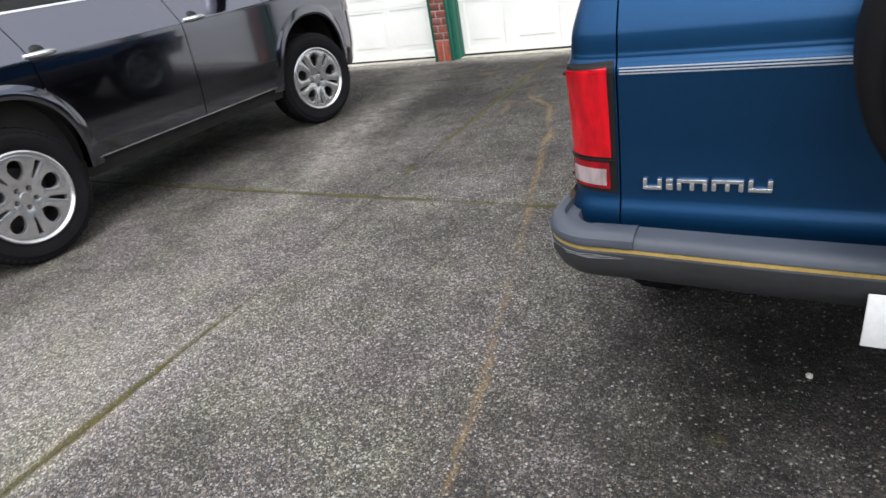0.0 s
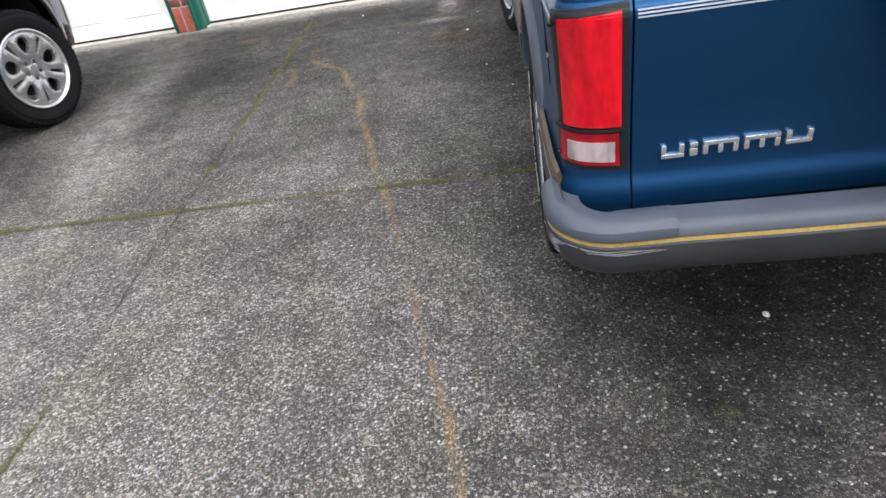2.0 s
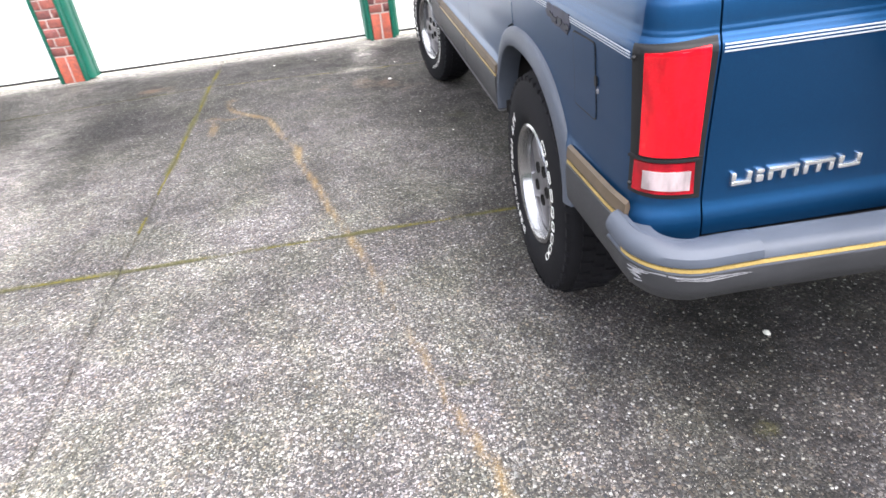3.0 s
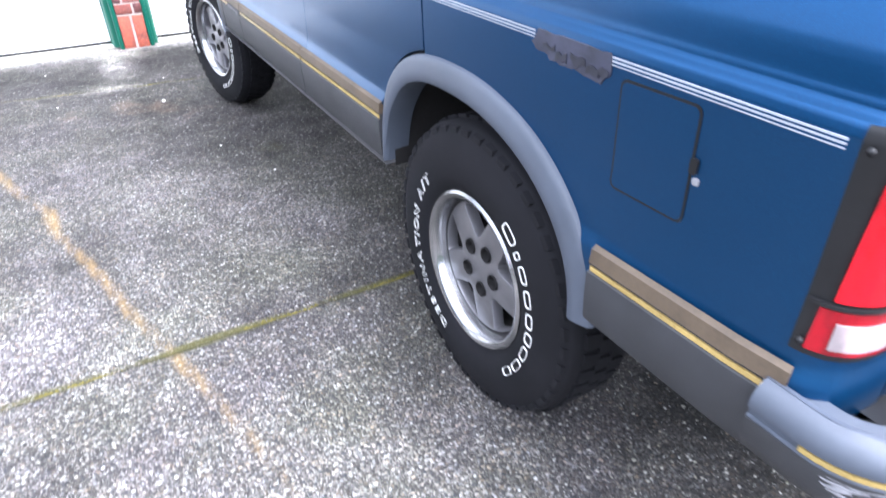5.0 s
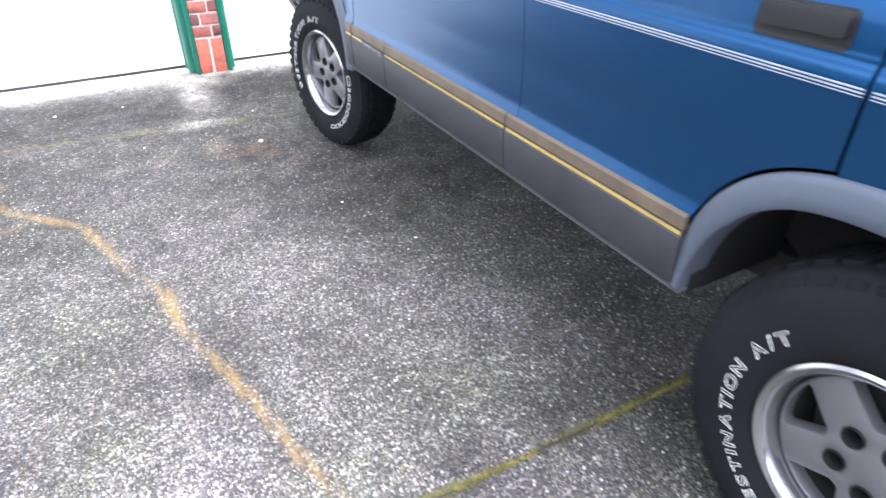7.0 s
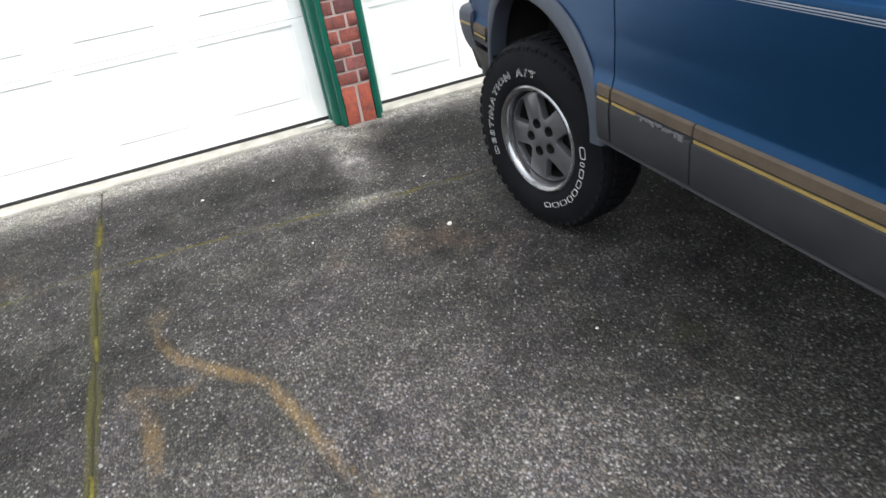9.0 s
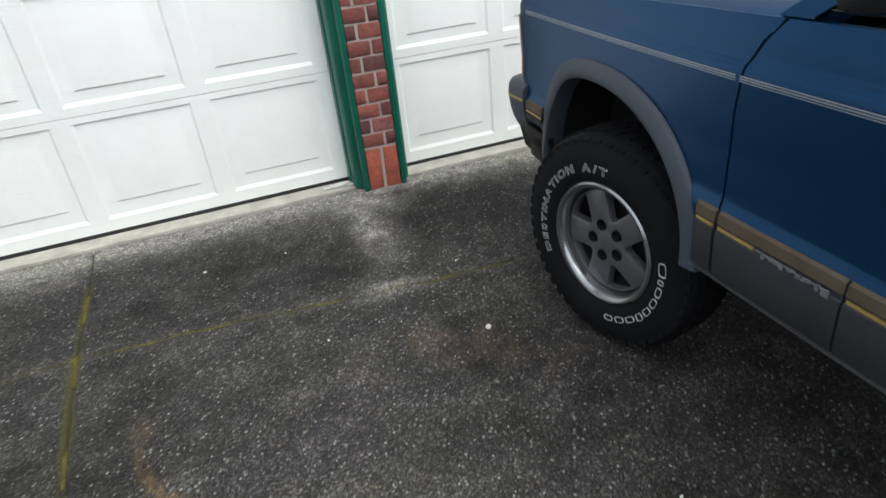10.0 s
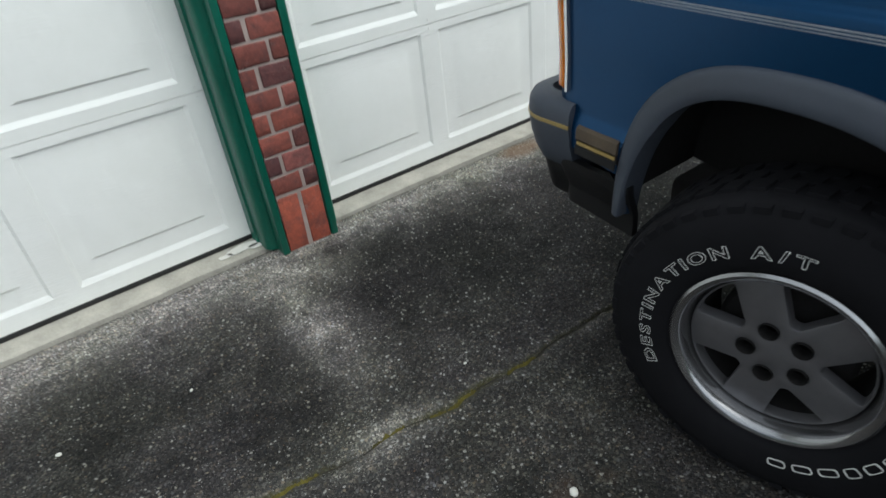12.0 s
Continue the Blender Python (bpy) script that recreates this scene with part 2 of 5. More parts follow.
def alloy(name, col, rough, metal=0.9, cast=0.12, blotch=0.55):
    m, nt, b = mat_new(name)
    v = coords(nt)
    s = noise_tex(nt, v, 40.0, 5.0)
    c = mixc(nt, mth(nt, "MULTIPLY", s, blotch), col, tuple(x * 0.55 for x in col))
    nt.links.new(c, b.inputs["Base Color"])
    b.inputs["Metallic"].default_value = metal
    nt.links.new(mth(nt, "ADD", mth(nt, "MULTIPLY", s, 0.45 * blotch), rough - 0.2 * blotch), b.inputs["Roughness"])
    if cast:
        bump(nt, b, noise_tex(nt, v, 260.0, 2.0), cast, 0.0008)
    return m


BLUE = paint("teal_blue_paint", (0.003, 0.043, 0.124), (0.005, 0.078, 0.208), rough=0.37, metal=0.80, coat=0.28, dust=0.006, haze=0.20)
BLACKP = paint("charcoal_paint", (0.066, 0.069, 0.096), (0.138, 0.143, 0.190), rough=0.13, metal=1.0, dust=0.003, haze=0.05, ior=1.8)
AGG = aggregate("exposed_aggregate")
BRICK = brick_mat("red_brick", [(0.0, (0.085, 0.032, 0.033)), (0.3, (0.15, 0.045, 0.036)), (0.65, (0.225, 0.062, 0.043)), (1.0, (0.20, 0.068, 0.062))])
BRICK2 = brick_mat("orange_red_brick", [(0.0, (0.24, 0.055, 0.032)), (1.0, (0.29, 0.07, 0.04))])
MORTAR = worn("mortar", (0.34, 0.275, 0.25), 0.9, var=0.25, scale=20, grain=0.5, grain_scale=400)
DOORW = door_white()
GREEN = worn("green_trim_paint", (0.005, 0.10, 0.065), 0.38, var=0.22, scale=5, grain=0.15, grain_scale=120)
SILLC = worn("sill_concrete", (0.40, 0.38, 0.33), 0.85, var=0.3, scale=9, grain=0.5, grain_scale=250)
RUBBER = worn("tyre_rubber", (0.0085, 0.0084, 0.0102), 0.85, var=0.35, scale=7, spec=0.15, grain=0.25, grain_scale=500)
SEAL = worn("black_rubber_seal", (0.012, 0.012, 0.012), 0.6)
GREYP = worn("faded_grey_plastic", (0.057, 0.067, 0.089), 0.55, var=0.18, scale=5, grain=0.35, grain_scale=900)
CLAD = worn("weathered_cladding", (0.029, 0.030, 0.034), 0.58, var=0.35, scale=8, grain=0.3, grain_scale=700)
TANB = worn("faded_tan_band", (0.082, 0.059, 0.038), 0.6, var=0.4, scale=12)
YELLOW = worn("gold_stripe", (0.36, 0.255, 0.085), 0.3, var=0.3, scale=14)
BLACKT = worn("black_trim", (0.010, 0.010, 0.011), 0.45, var=0.3, scale=9, spec=0.3)
UNDER = worn("underbody", (0.02, 0.019, 0.018), 0.85, var=0.5, scale=6)
WELL = worn("near_black_lining", (0.006, 0.005, 0.005), 0.8, var=0.4, scale=6)
ALLOY = alloy("dull_alloy", (0.23, 0.225, 0.24), 0.36, 0.7, 0.08, 0.4)
BRIGHT = alloy("machined_alloy", (0.36, 0.36, 0.37), 0.20, 0.9, 0.02, 0.35)
SILVER = alloy("silver_alloy", (0.64, 0.64, 0.66), 0.24, 0.85, 0.0, 0.15)
CHROME = alloy("chrome", (0.85, 0.86, 0.87), 0.14)
STRIPE = worn("silver_pinstripe", (0.40, 0.43, 0.48), 0.4, metal=0.2)
PRIMER = worn("dull_grey_patch", (0.034, 0.036, 0.058), 0.6, var=0.6, scale=30)
FLAP = worn("torn_film", (0.018, 0.019, 0.030), 0.5, var=0.6, scale=60)
WHITER = worn("white_letter_rubber", (0.62, 0.62, 0.60), 0.7, var=0.2, scale=30)
SCUFF = worn("scuffed_white", (0.20, 0.20, 0.215), 0.7, var=0.35, scale=60)
RESIDUE = worn("glue_residue", (0.16, 0.16, 0.17), 0.7, var=0.4, scale=60)
REDD = lens("dark_red_lens", (0.30, 0.002, 0.010))
REDL = lens("red_lens", (0.62, 0.002, 0.012))
WHITEL = lens("clear_lens", (0.40, 0.33, 0.34))
AMBER = lens("amber_lens", (0.80, 0.22, 0.015))
GLASS = glass_mat()
PLATE = worn("white_plate", (0.74, 0.75, 0.76), 0.4)
BARS = worn("plate_marking", (0.05, 0.07, 0.16), 0.5)
MOSSM = worn("moss", (0.078, 0.066, 0.012), 0.95, var=0.6, scale=18, grain=1.0, grain_scale=220, col2=(0.172, 0.148, 0.025))
DIRT = worn("joint_dirt", (0.036, 0.033, 0.026), 0.95, var=0.4, scale=14, grain=0.6, grain_scale=260)
PEBW = worn("pale_stone", (0.70, 0.69, 0.64), 0.7)
SIDING = worn("house_siding", (0.62, 0.61, 0.57), 0.6, var=0.08, scale=3)
ROOFM = worn("roof_shingle", (0.07, 0.065, 0.06), 0.9, var=0.3, scale=20)
FARG = worn("far_ground", (0.12, 0.13, 0.10), 0.9, var=0.35, scale=0.3)
BELTM = worn("belt_green", (0.03, 0.055, 0.025), 0.8, var=0.5, scale=3)


# ---- mesh helpers ----
def finish(bm, angle=38.0):
    bmesh.ops.remove_doubles(bm, verts=bm.verts[:], dist=1e-5)
    bmesh.ops.recalc_face_normals(bm, faces=bm.faces[:])
    lim = radians(angle)
    for f in bm.faces:
        f.smooth = True
    for e in bm.edges:
        if len(e.link_faces) != 2 or e.calc_face_angle(0.0) > lim:
            e.smooth = False


def mesh_ob(name, bm, material, angle=38.0, tidy=True):
    if tidy:
        finish(bm, angle)
    me = bpy.data.meshes.new(name)
    bm.to_mesh(me)
    bm.free()
    me.materials.append(material)
    return new(name, me)


def part(name, bm, material, parent, label="", angle=38.0, tidy=True):
    ob = mesh_ob(name, bm, material, angle, tidy)
    ob.parent = parent
    if label:
        tagged(ob, label=label)
    return ob


def empty(name, m=None):
    ob = new(name)
    ob.empty_display_size = 0.2
    if m is not None:
        ob.matrix_basis = m
    return ob


def add_box(bm, lo, hi, bev=0.0):
    vs = [bm.verts.new((x, y, z)) for x in (lo[0], hi[0]) for y in (lo[1], hi[1]) for z in (lo[2], hi[2])]
    quads = [(0, 1, 3, 2), (4, 6, 7, 5), (0, 4, 5, 1), (2, 3, 7, 6), (0, 2, 6, 4), (1, 5, 7, 3)]
    fs = [bm.faces.new([vs[i] for i in q]) for q in quads]
    bmesh.ops.recalc_face_normals(bm, faces=fs)
    if bev:
        es = list({e for f in fs for e in f.edges})
        bmesh.ops.bevel(bm, geom=es, offset=bev, segments=2, profile=0.5, affect="EDGES")


def box(lo, hi, bev=0.0):
    bm = bmesh.new()
    add_box(bm, lo, hi, bev)
    return bm


def add_sweep(bm, rails, closed=False, caps=True):
    """rails: rows of points, one row a section; neighbours are joined by quads."""
    rows = [[bm.verts.new(p) for p in r] for r in rows_of(rails)]
    for a, b in zip(rows, rows[1:]):
        n = len(a)
        for i in range(n if closed else n - 1):
            j = (i + 1) % n
            try:
                bm.faces.new((a[i], a[j], b[j], b[i]))
            except ValueError:
                pass
    if caps and closed:
        for r in (rows[0], rows[-1]):
            try:
                bm.faces.new(r)
            except ValueError:
                pass


def rows_of(rails):
    return [list(r) for r in rails]


def lathe(profile, axis="x", steps=72, closed=False):
    """Turns (radius, along) pairs round an axis."""
    bm = bmesh.new()
    rows = []
    for k in range(steps):
        a = 2 * math.pi * k / steps
        rows.append([bm.verts.new((t, r * math.cos(a), r * math.sin(a)) if axis == "x" else (r * math.cos(a), r * math.sin(a), t)) for r, t in profile])
    n = len(profile)
    for k in range(steps):
        a, b = rows[k], rows[(k + 1) % steps]
        for i in range(n if closed else n - 1):
            bm.faces.new((a[i], a[(i + 1) % n], b[(i + 1) % n], b[i]))
    return bm


def plate_with_holes(outline, holes, depth, bev=0.0):
    """A flat plate in the y-z plane at x = 0, as thick as depth towards +x, with holes through it."""
    bm = bmesh.new()
    edges = []
    for loop in [outline] + holes:
        vs = [bm.verts.new((0, y, z)) for y, z in loop]
        edges += [bm.edges.new((vs[i], vs[(i + 1) % len(vs)])) for i in range(len(vs))]
    bmesh.ops.triangle_fill(bm, use_beauty=True, use_dissolve=False, edges=edges)
    rim = [e for e in bm.edges if len(e.link_faces) == 1]
    r = bmesh.ops.extrude_edge_only(bm, edges=rim)
    vs = [g for g in r["geom"] if isinstance(g, bmesh.types.BMVert)]
    bmesh.ops.translate(bm, verts=vs, vec=(depth, 0, 0))
    if bev:
        bmesh.ops.bevel(bm, geom=rim, offset=bev, segments=2, profile=0.5, affect="EDGES")
    return bm


def interp(table, x):
    if x <= table[0][0]:
        return table[0][1]
    for (a, va), (b, vb) in zip(table, table[1:]):
        if x <= b:
            k = (x - a) / (b - a)
            return va + (vb - va) * k
    return table[-1][1]


def smooth_interp(table, x, d=0.012):
    return (interp(table, x - d) + 2 * interp(table, x) + interp(table, x + d)) / 4


class Shell:
    """The skin of a car's left half. u runs along the plan outline: it is y along the side, goes on round the rear corner
    to lower values across the tail, and round the front corner to higher values across the nose."""

    def __init__(self, width, y_rear, r_rear, y_front, r_front, profile, rake=0.0, bow=0.0):
        self.width, self.profile, self.rake, self.bow = width, profile, rake, bow
        self.yr, self.rr, self.yf, self.rf = y_rear, r_rear, y_front, r_front
        self.ur, self.uf = y_rear + r_rear, y_front - r_front

    def plan(self, u):
        if u < self.ur:
            w, a = self.width(self.ur), (self.ur - u) / self.rr
            if a <= math.pi / 2:
                return -(w - self.rr) - self.rr * math.cos(a), self.ur - self.rr * math.sin(a), -math.cos(a), -math.sin(a)
            x = -(w - self.rr) + (a - math.pi / 2) * self.rr
            return x, self.yr - self.bow * (1 - (x / w) ** 2), 0.0, -1.0
        if u > self.uf:
            w, a = self.width(self.uf), (u - self.uf) / self.rf
            if a <= math.pi / 2:
                return -(w - self.rf) - self.rf * math.cos(a), self.uf + self.rf * math.sin(a), -math.cos(a), math.sin(a)
            return -(w - self.rf) + (a - math.pi / 2) * self.rf, self.yf, 0.0, 1.0
        return -self.width(u), u, -1.0, 0.0

    def rear_u(self, x):
        """The u at which the tail passes x."""
        return self.ur - self.rr * math.pi / 2 - (x + self.width(self.ur) - self.rr)

    def at(self, u, z, off=0.0):
        x, y, nx, ny = self.plan(u)
        o = smooth_interp(self.profile, z - self.rake * min(max(y, -0.80), self.yf)) + off
        return Vector((x + nx * o, y + ny * o, z))

    def panel(self, outline, off=0.0, thick=0.02, step=0.05, mirror=False, holes_round=None):
        bm = bmesh.new()
        bm.faces.new([bm.verts.new((u, 0, z)) for u, z in outline])
        us, zs = [p[0] for p in outline], [p[1] for p in outline]
        cuts = []
        u = math.floor(min(us) / step) * step
        while u < max(us):
            cuts.append(u)
            u += step
        for a in range(1, 8):
            cuts += [self.ur - a * self.rr * math.pi / 16, self.uf + a * self.rf * math.pi / 16]
        for u in cuts:
            if min(us) + 1e-4 < u < max(us) - 1e-4:
                bmesh.ops.bisect_plane(bm, geom=bm.verts[:] + bm.edges[:] + bm.faces[:], plane_co=(u, 0, 0), plane_no=(1, 0, 0))
        tail = max(us) < self.ur
        tilt = 0.0 if tail else self.rake
        lift = self.rake * -0.80 if tail else 0.0
        levels = [(p[0] + sh + lift, tilt) for p in self.profile for sh in (-0.012, -0.004, 0.0, 0.004, 0.012)]
        levels += [(min(zs) + step * k, 0.0) for k in range(1, int((max(zs) - min(zs)) / step) + 1)]
        for z, t in levels:
            if min(zs) - 0.06 < z < max(zs) + 0.03:
                bmesh.ops.bisect_plane(bm, geom=bm.verts[:] + bm.edges[:] + bm.faces[:], dist=1e-5, plane_co=(0, 0, z), plane_no=(-t, 0, 1))
        rim = [e for e in bm.edges if len(e.link_faces) == 1]
        flat = {v: (v.co.x, v.co.z) for v in bm.verts}
        for v, (u, z) in flat.items():
            v.co = self.at(u, z, off)
        r = bmesh.ops.extrude_edge_only(bm, edges=rim)
        vs = [g for g in r["geom"] if isinstance(g, bmesh.types.BMVert)]
        ground = {(round(c.co.x, 6), round(c.co.y, 6), round(c.co.z, 6)): uz for c, uz in flat.items()}
        for v in vs:
            uz = ground[(round(v.co.x, 6), round(v.co.y, 6), round(v.co.z, 6))]
            v.co = self.at(uz[0], uz[1], off - thick)
        if mirror:
            for v in bm.verts:
                v.co.x = -v.co.x
        return bm

    def strip(self, u0, u1, z0, z1, off, thick=0.004, mirror=False, slope=0.0, step=0.04):
        n = max(2, int(abs(u1 - u0) / step))
        bm = bmesh.new()
        rails = []
        for k in range(n + 1):
            u = u0 + (u1 - u0) * k / n
            dz = slope * self.plan(u)[1]
            rails.append([self.at(u, z0 + dz, off - thick), self.at(u, z0 + dz, off), self.at(u, z1 + dz, off), self.at(u, z1 + dz, off - thick)])
        add_sweep(bm, rails, closed=True)
        if mirror:
            for v in bm.verts:
                v.co.x = -v.co.x
        return bm


def arch_point(arch, t, grow=0.0):
    """A wheel opening: steeper ahead of its crown than behind it. arch: crown y, foot z, reach ahead, reach behind, rise."""
    yc, zc, ahead, behind, b = arch
    c, s = math.cos(t), math.sin(t)
    a, e = (ahead, 2.6) if c >= 0 else (behind, 2.1)
    return yc + (a + grow) * math.copysign(abs(c) ** (2 / e), c), zc + (b + grow) * math.copysign(abs(s) ** (2 / e), s)


def arch_line(arch, t0, t1, n=22, grow=0.0):
    return [arch_point(arch, t0 + (t1 - t0) * k / n, grow) for k in range(n + 1)]


def arch_turn(arch, y, grow=0.0):
    """The turn at which the opening's edge passes y."""
    lo, hi = 0.0, math.pi
    for _ in range(40):
        mid = (lo + hi) / 2
        lo, hi = (mid, hi) if arch_point(arch, mid, grow)[0] > y else (lo, mid)
    return lo


def mirrored(bm):
    for v in bm.verts:
        v.co.x = -v.co.x
    return bm
# ---- setting: ground, driveway, garage ----
def ground_sheet():
    bm = bmesh.new()
    bmesh.ops.create_grid(bm, x_segments=20, y_segments=20, size=400)
    bmesh.ops.translate(bm, verts=bm.verts[:], vec=(0, 0, -0.06))
    return tagged(mesh_ob("ground", bm, FARG), label="flat open ground reaching to the horizon", category="ground", kind="structure")


ground_sheet()
drive = tagged(empty("driveway"), label="exposed-aggregate concrete driveway, grimy and mossy along its joints", category="driveway", kind="structure")


def joint_x(y):
    return -2.458 - 0.052 * (y - 0.54) + 0.012 * noise.noise((3.1, y * 1.3, 0)) + 0.005 * noise.noise((1.1, y * 11.0, 0))


def joint_y(x):
    return 0.54 + 0.010 * noise.noise((x * 1.5, 8.3, 0)) + 0.005 * noise.noise((x * 11.0, 2.3, 0))


def crack_y(x):
    return 3.335 + 0.115 * min(1.6, max(0.0, -x - 1.0)) + 0.012 * noise.noise((x * 2.3, 1.7, 0)) + 0.02 * noise.noise((x * 7.0, 5.1, 0)) + 0.014 * noise.noise((x * 19.0, 2.1, 0)) + 0.008 * noise.noise((x * 37.0, 9.1, 0)) - 0.10 * max(0.0, -x - 2.6)


def gauss(d, w):
    return math.exp(-(d / w) ** 2)


STAIN = [(-1.02, -1.3), (-1.10, -1.03), (-1.14, -0.8), (-1.20, -0.57), (-1.25, -0.3), (-1.35, 0.03), (-1.42, 0.27), (-1.49, 0.55), (-1.58, 0.82), (-1.66, 1.2), (-1.76, 1.5), (-1.785, 1.72), (-1.88, 1.93), (-1.94, 2.16), (-2.02, 2.38), (-2.10, 2.46), (-2.19, 2.56), (-2.29, 2.68), (-2.345, 2.83), (-2.38, 3.0)]
BRANCH = [(-2.16, 2.53), (-2.29, 2.48), (-2.43, 2.58), (-2.37, 2.38), (-2.345, 2.18)]

SPUR = [(-1.21, -0.42), (-1.13, -0.475), (-1.03, -0.485), (-0.93, -0.46)]


def line_dist(line, x, y):
    best, where = 9.0, 0.0
    for k, ((ax, ay), (bx, by)) in enumerate(zip(line, line[1:])):
        dx, dy = bx - ax, by - ay
        t = min(1, max(0, ((x - ax) * dx + (y - ay) * dy) / (dx * dx + dy * dy)))
        d = math.hypot(x - ax - t * dx, y - ay - t * dy)
        if d < best:
            best, where = d, (k + t) / (len(line) - 1)
    return best, where


def blot(x, y, cx, cy, rx, ry):
    return math.exp(-(((x - cx) / rx) ** 2 + ((y - cy) / ry) ** 2))


def marks(x, y):
    """How much stain, moss, rust, dirt with painted shade, and pale wear lies at a place of the drive."""
    wob = 0.05 * noise.noise((x * 2.0, y * 2.0, 4.0))
    d, w = line_dist(STAIN, x + wob * 0.5, y)
    stain = gauss(d, 0.022 + 0.014 * w) * (0.80 + 0.20 * min(1.0, max(0.0, (y + 0.3) / 0.6))) * (0.88 - 0.12 * max(0.0, w - 0.45)) * min(1.0, (1.10 - w) / 0.22) * (0.92 + 0.5 * noise.noise((x * 4, y * 4, 9)))
    d2, _ = line_dist(BRANCH, x + wob, y)
    stain = max(stain, 0.66 * gauss(d2, 0.045) * (0.85 + 0.9 * noise.noise((x * 5, y * 5, 3))), 0.50 * blot(x, y, -2.35, 2.97, 0.08, 0.10), 0.50 * blot(x, y, -2.44, 2.55, 0.08, 0.09))
    d3, _ = line_dist(SPUR, x + wob, y + wob)
    jx, jy, ck = abs(x - joint_x(y)), abs(y - joint_y(x)), abs(y - crack_y(x))
    moss = max(gauss(jy, 0.019) * (1.0 + 0.9 * noise.noise((x * 3.3, 0, 2))), gauss(jx, 0.024) * (1.15 + 0.6 * noise.noise((4, y * 3.7, 1))) * (0.9 if 1.6 < y < 4.1 else 0.32 + 0.85 * min(1.0, max(0.0, (-0.4 - y) / 1.0)) + 0.5 * noise.noise((0, y * 2.2, 5))), gauss(ck, 0.016) * (0.78 + 0.5 * noise.noise((x * 3.1, 4, 8))))
    moss = max(moss, 0.55 * gauss(d3, 0.022) * (0.9 + 1.2 * noise.noise((x * 9, y * 9, 2))), 0.5 * blot(x, y, -1.28, 1.52, 0.05, 0.05), 0.75 * blot(x, y, -0.44, -0.84, 0.05, 0.04), 0.5 * blot(x, y, -0.78, 1.9, 0.16, 0.14))
    rust = max(0.65 * blot(x, y, -3.1, 3.65, 0.28, 0.16), 1.3 * blot(x, y, 0.07, 4.43, 0.16, 0.08), 0.35 * blot(x, y, -0.35, -0.4, 0.25, 0.2), (0.42 + 0.5 * noise.noise((x * 2.1, y * 2.1, 15))) * blot(x, y, -1.25, 2.9, 0.7, 0.5))
    # darker from y = 0 on, and more so towards the garage
    grime_shade = 0.20 + 0.12 * min(1, max(0, (y + 0.2) / 1.2))
    grime_shade += 0.40 * min(1, max(0, (y - 1.6) / 1.2)) * min(1, max(0, (4.55 - y) / 0.25))
    # dirt patches, with the blue car's under-body shade painted in as dark blots
    grime_shade += 0.32 * blot(x, y, -0.1, -1.2, 0.55, 0.8) + 0.24 * blot(x, y, -0.40, -0.35, 0.42, 0.55) + 0.14 * blot(x, y, -1.75, 3.75, 0.5, 0.3) + 0.18 * blot(x, y, -0.85, 4.0, 0.35, 0.3)
    grime_shade += 0.42 * blot(x, y, 0.0, 0.6, 1.10, 2.9) + 0.2 * blot(x, y, -3.6, 2.6, 1.3, 1.0)
    grime_shade -= 0.06 * blot(x, y, -1.55, 1.0, 0.7, 1.3) + 0.22 * blot(x, y, -1.4, 2.9, 0.7, 0.5) + 0.12 * blot(x, y, -1.9, -0.6, 0.9, 1.0)
    pale = max(1.0 * blot(x, y, -1.28, 4.30, 0.22, 0.16), 0.8 * blot(x, y, -1.32, 3.95, 0.09, 0.30), 0.85 * gauss(y - 4.44, 0.17), 0.7 * blot(x, y, -1.38, 3.38, 0.16, 0.06), (0.24 if x > -1.9 else 0.08) * gauss(ck, 0.04))
    pale = max(pale, (0.30 + 0.5 * noise.noise((x * 1.2, y * 1.2, 6))) * gauss(x + 3.5 + 0.25 * (y - 2.0), 0.30), 0.40 * blot(x, y, -3.1, -1.2, 0.7, 0.6))
    shoulder = gauss(jx, 0.11) * min(1.0, max(0.0, (-0.35 - y) / 0.7)) * (0.8 + 0.6 * noise.noise((x * 3, y * 3, 12)))
    return max(stain, 0.50 * shoulder), moss, rust, max(0.0, grime_shade), max(pale, 0.62 * shoulder)


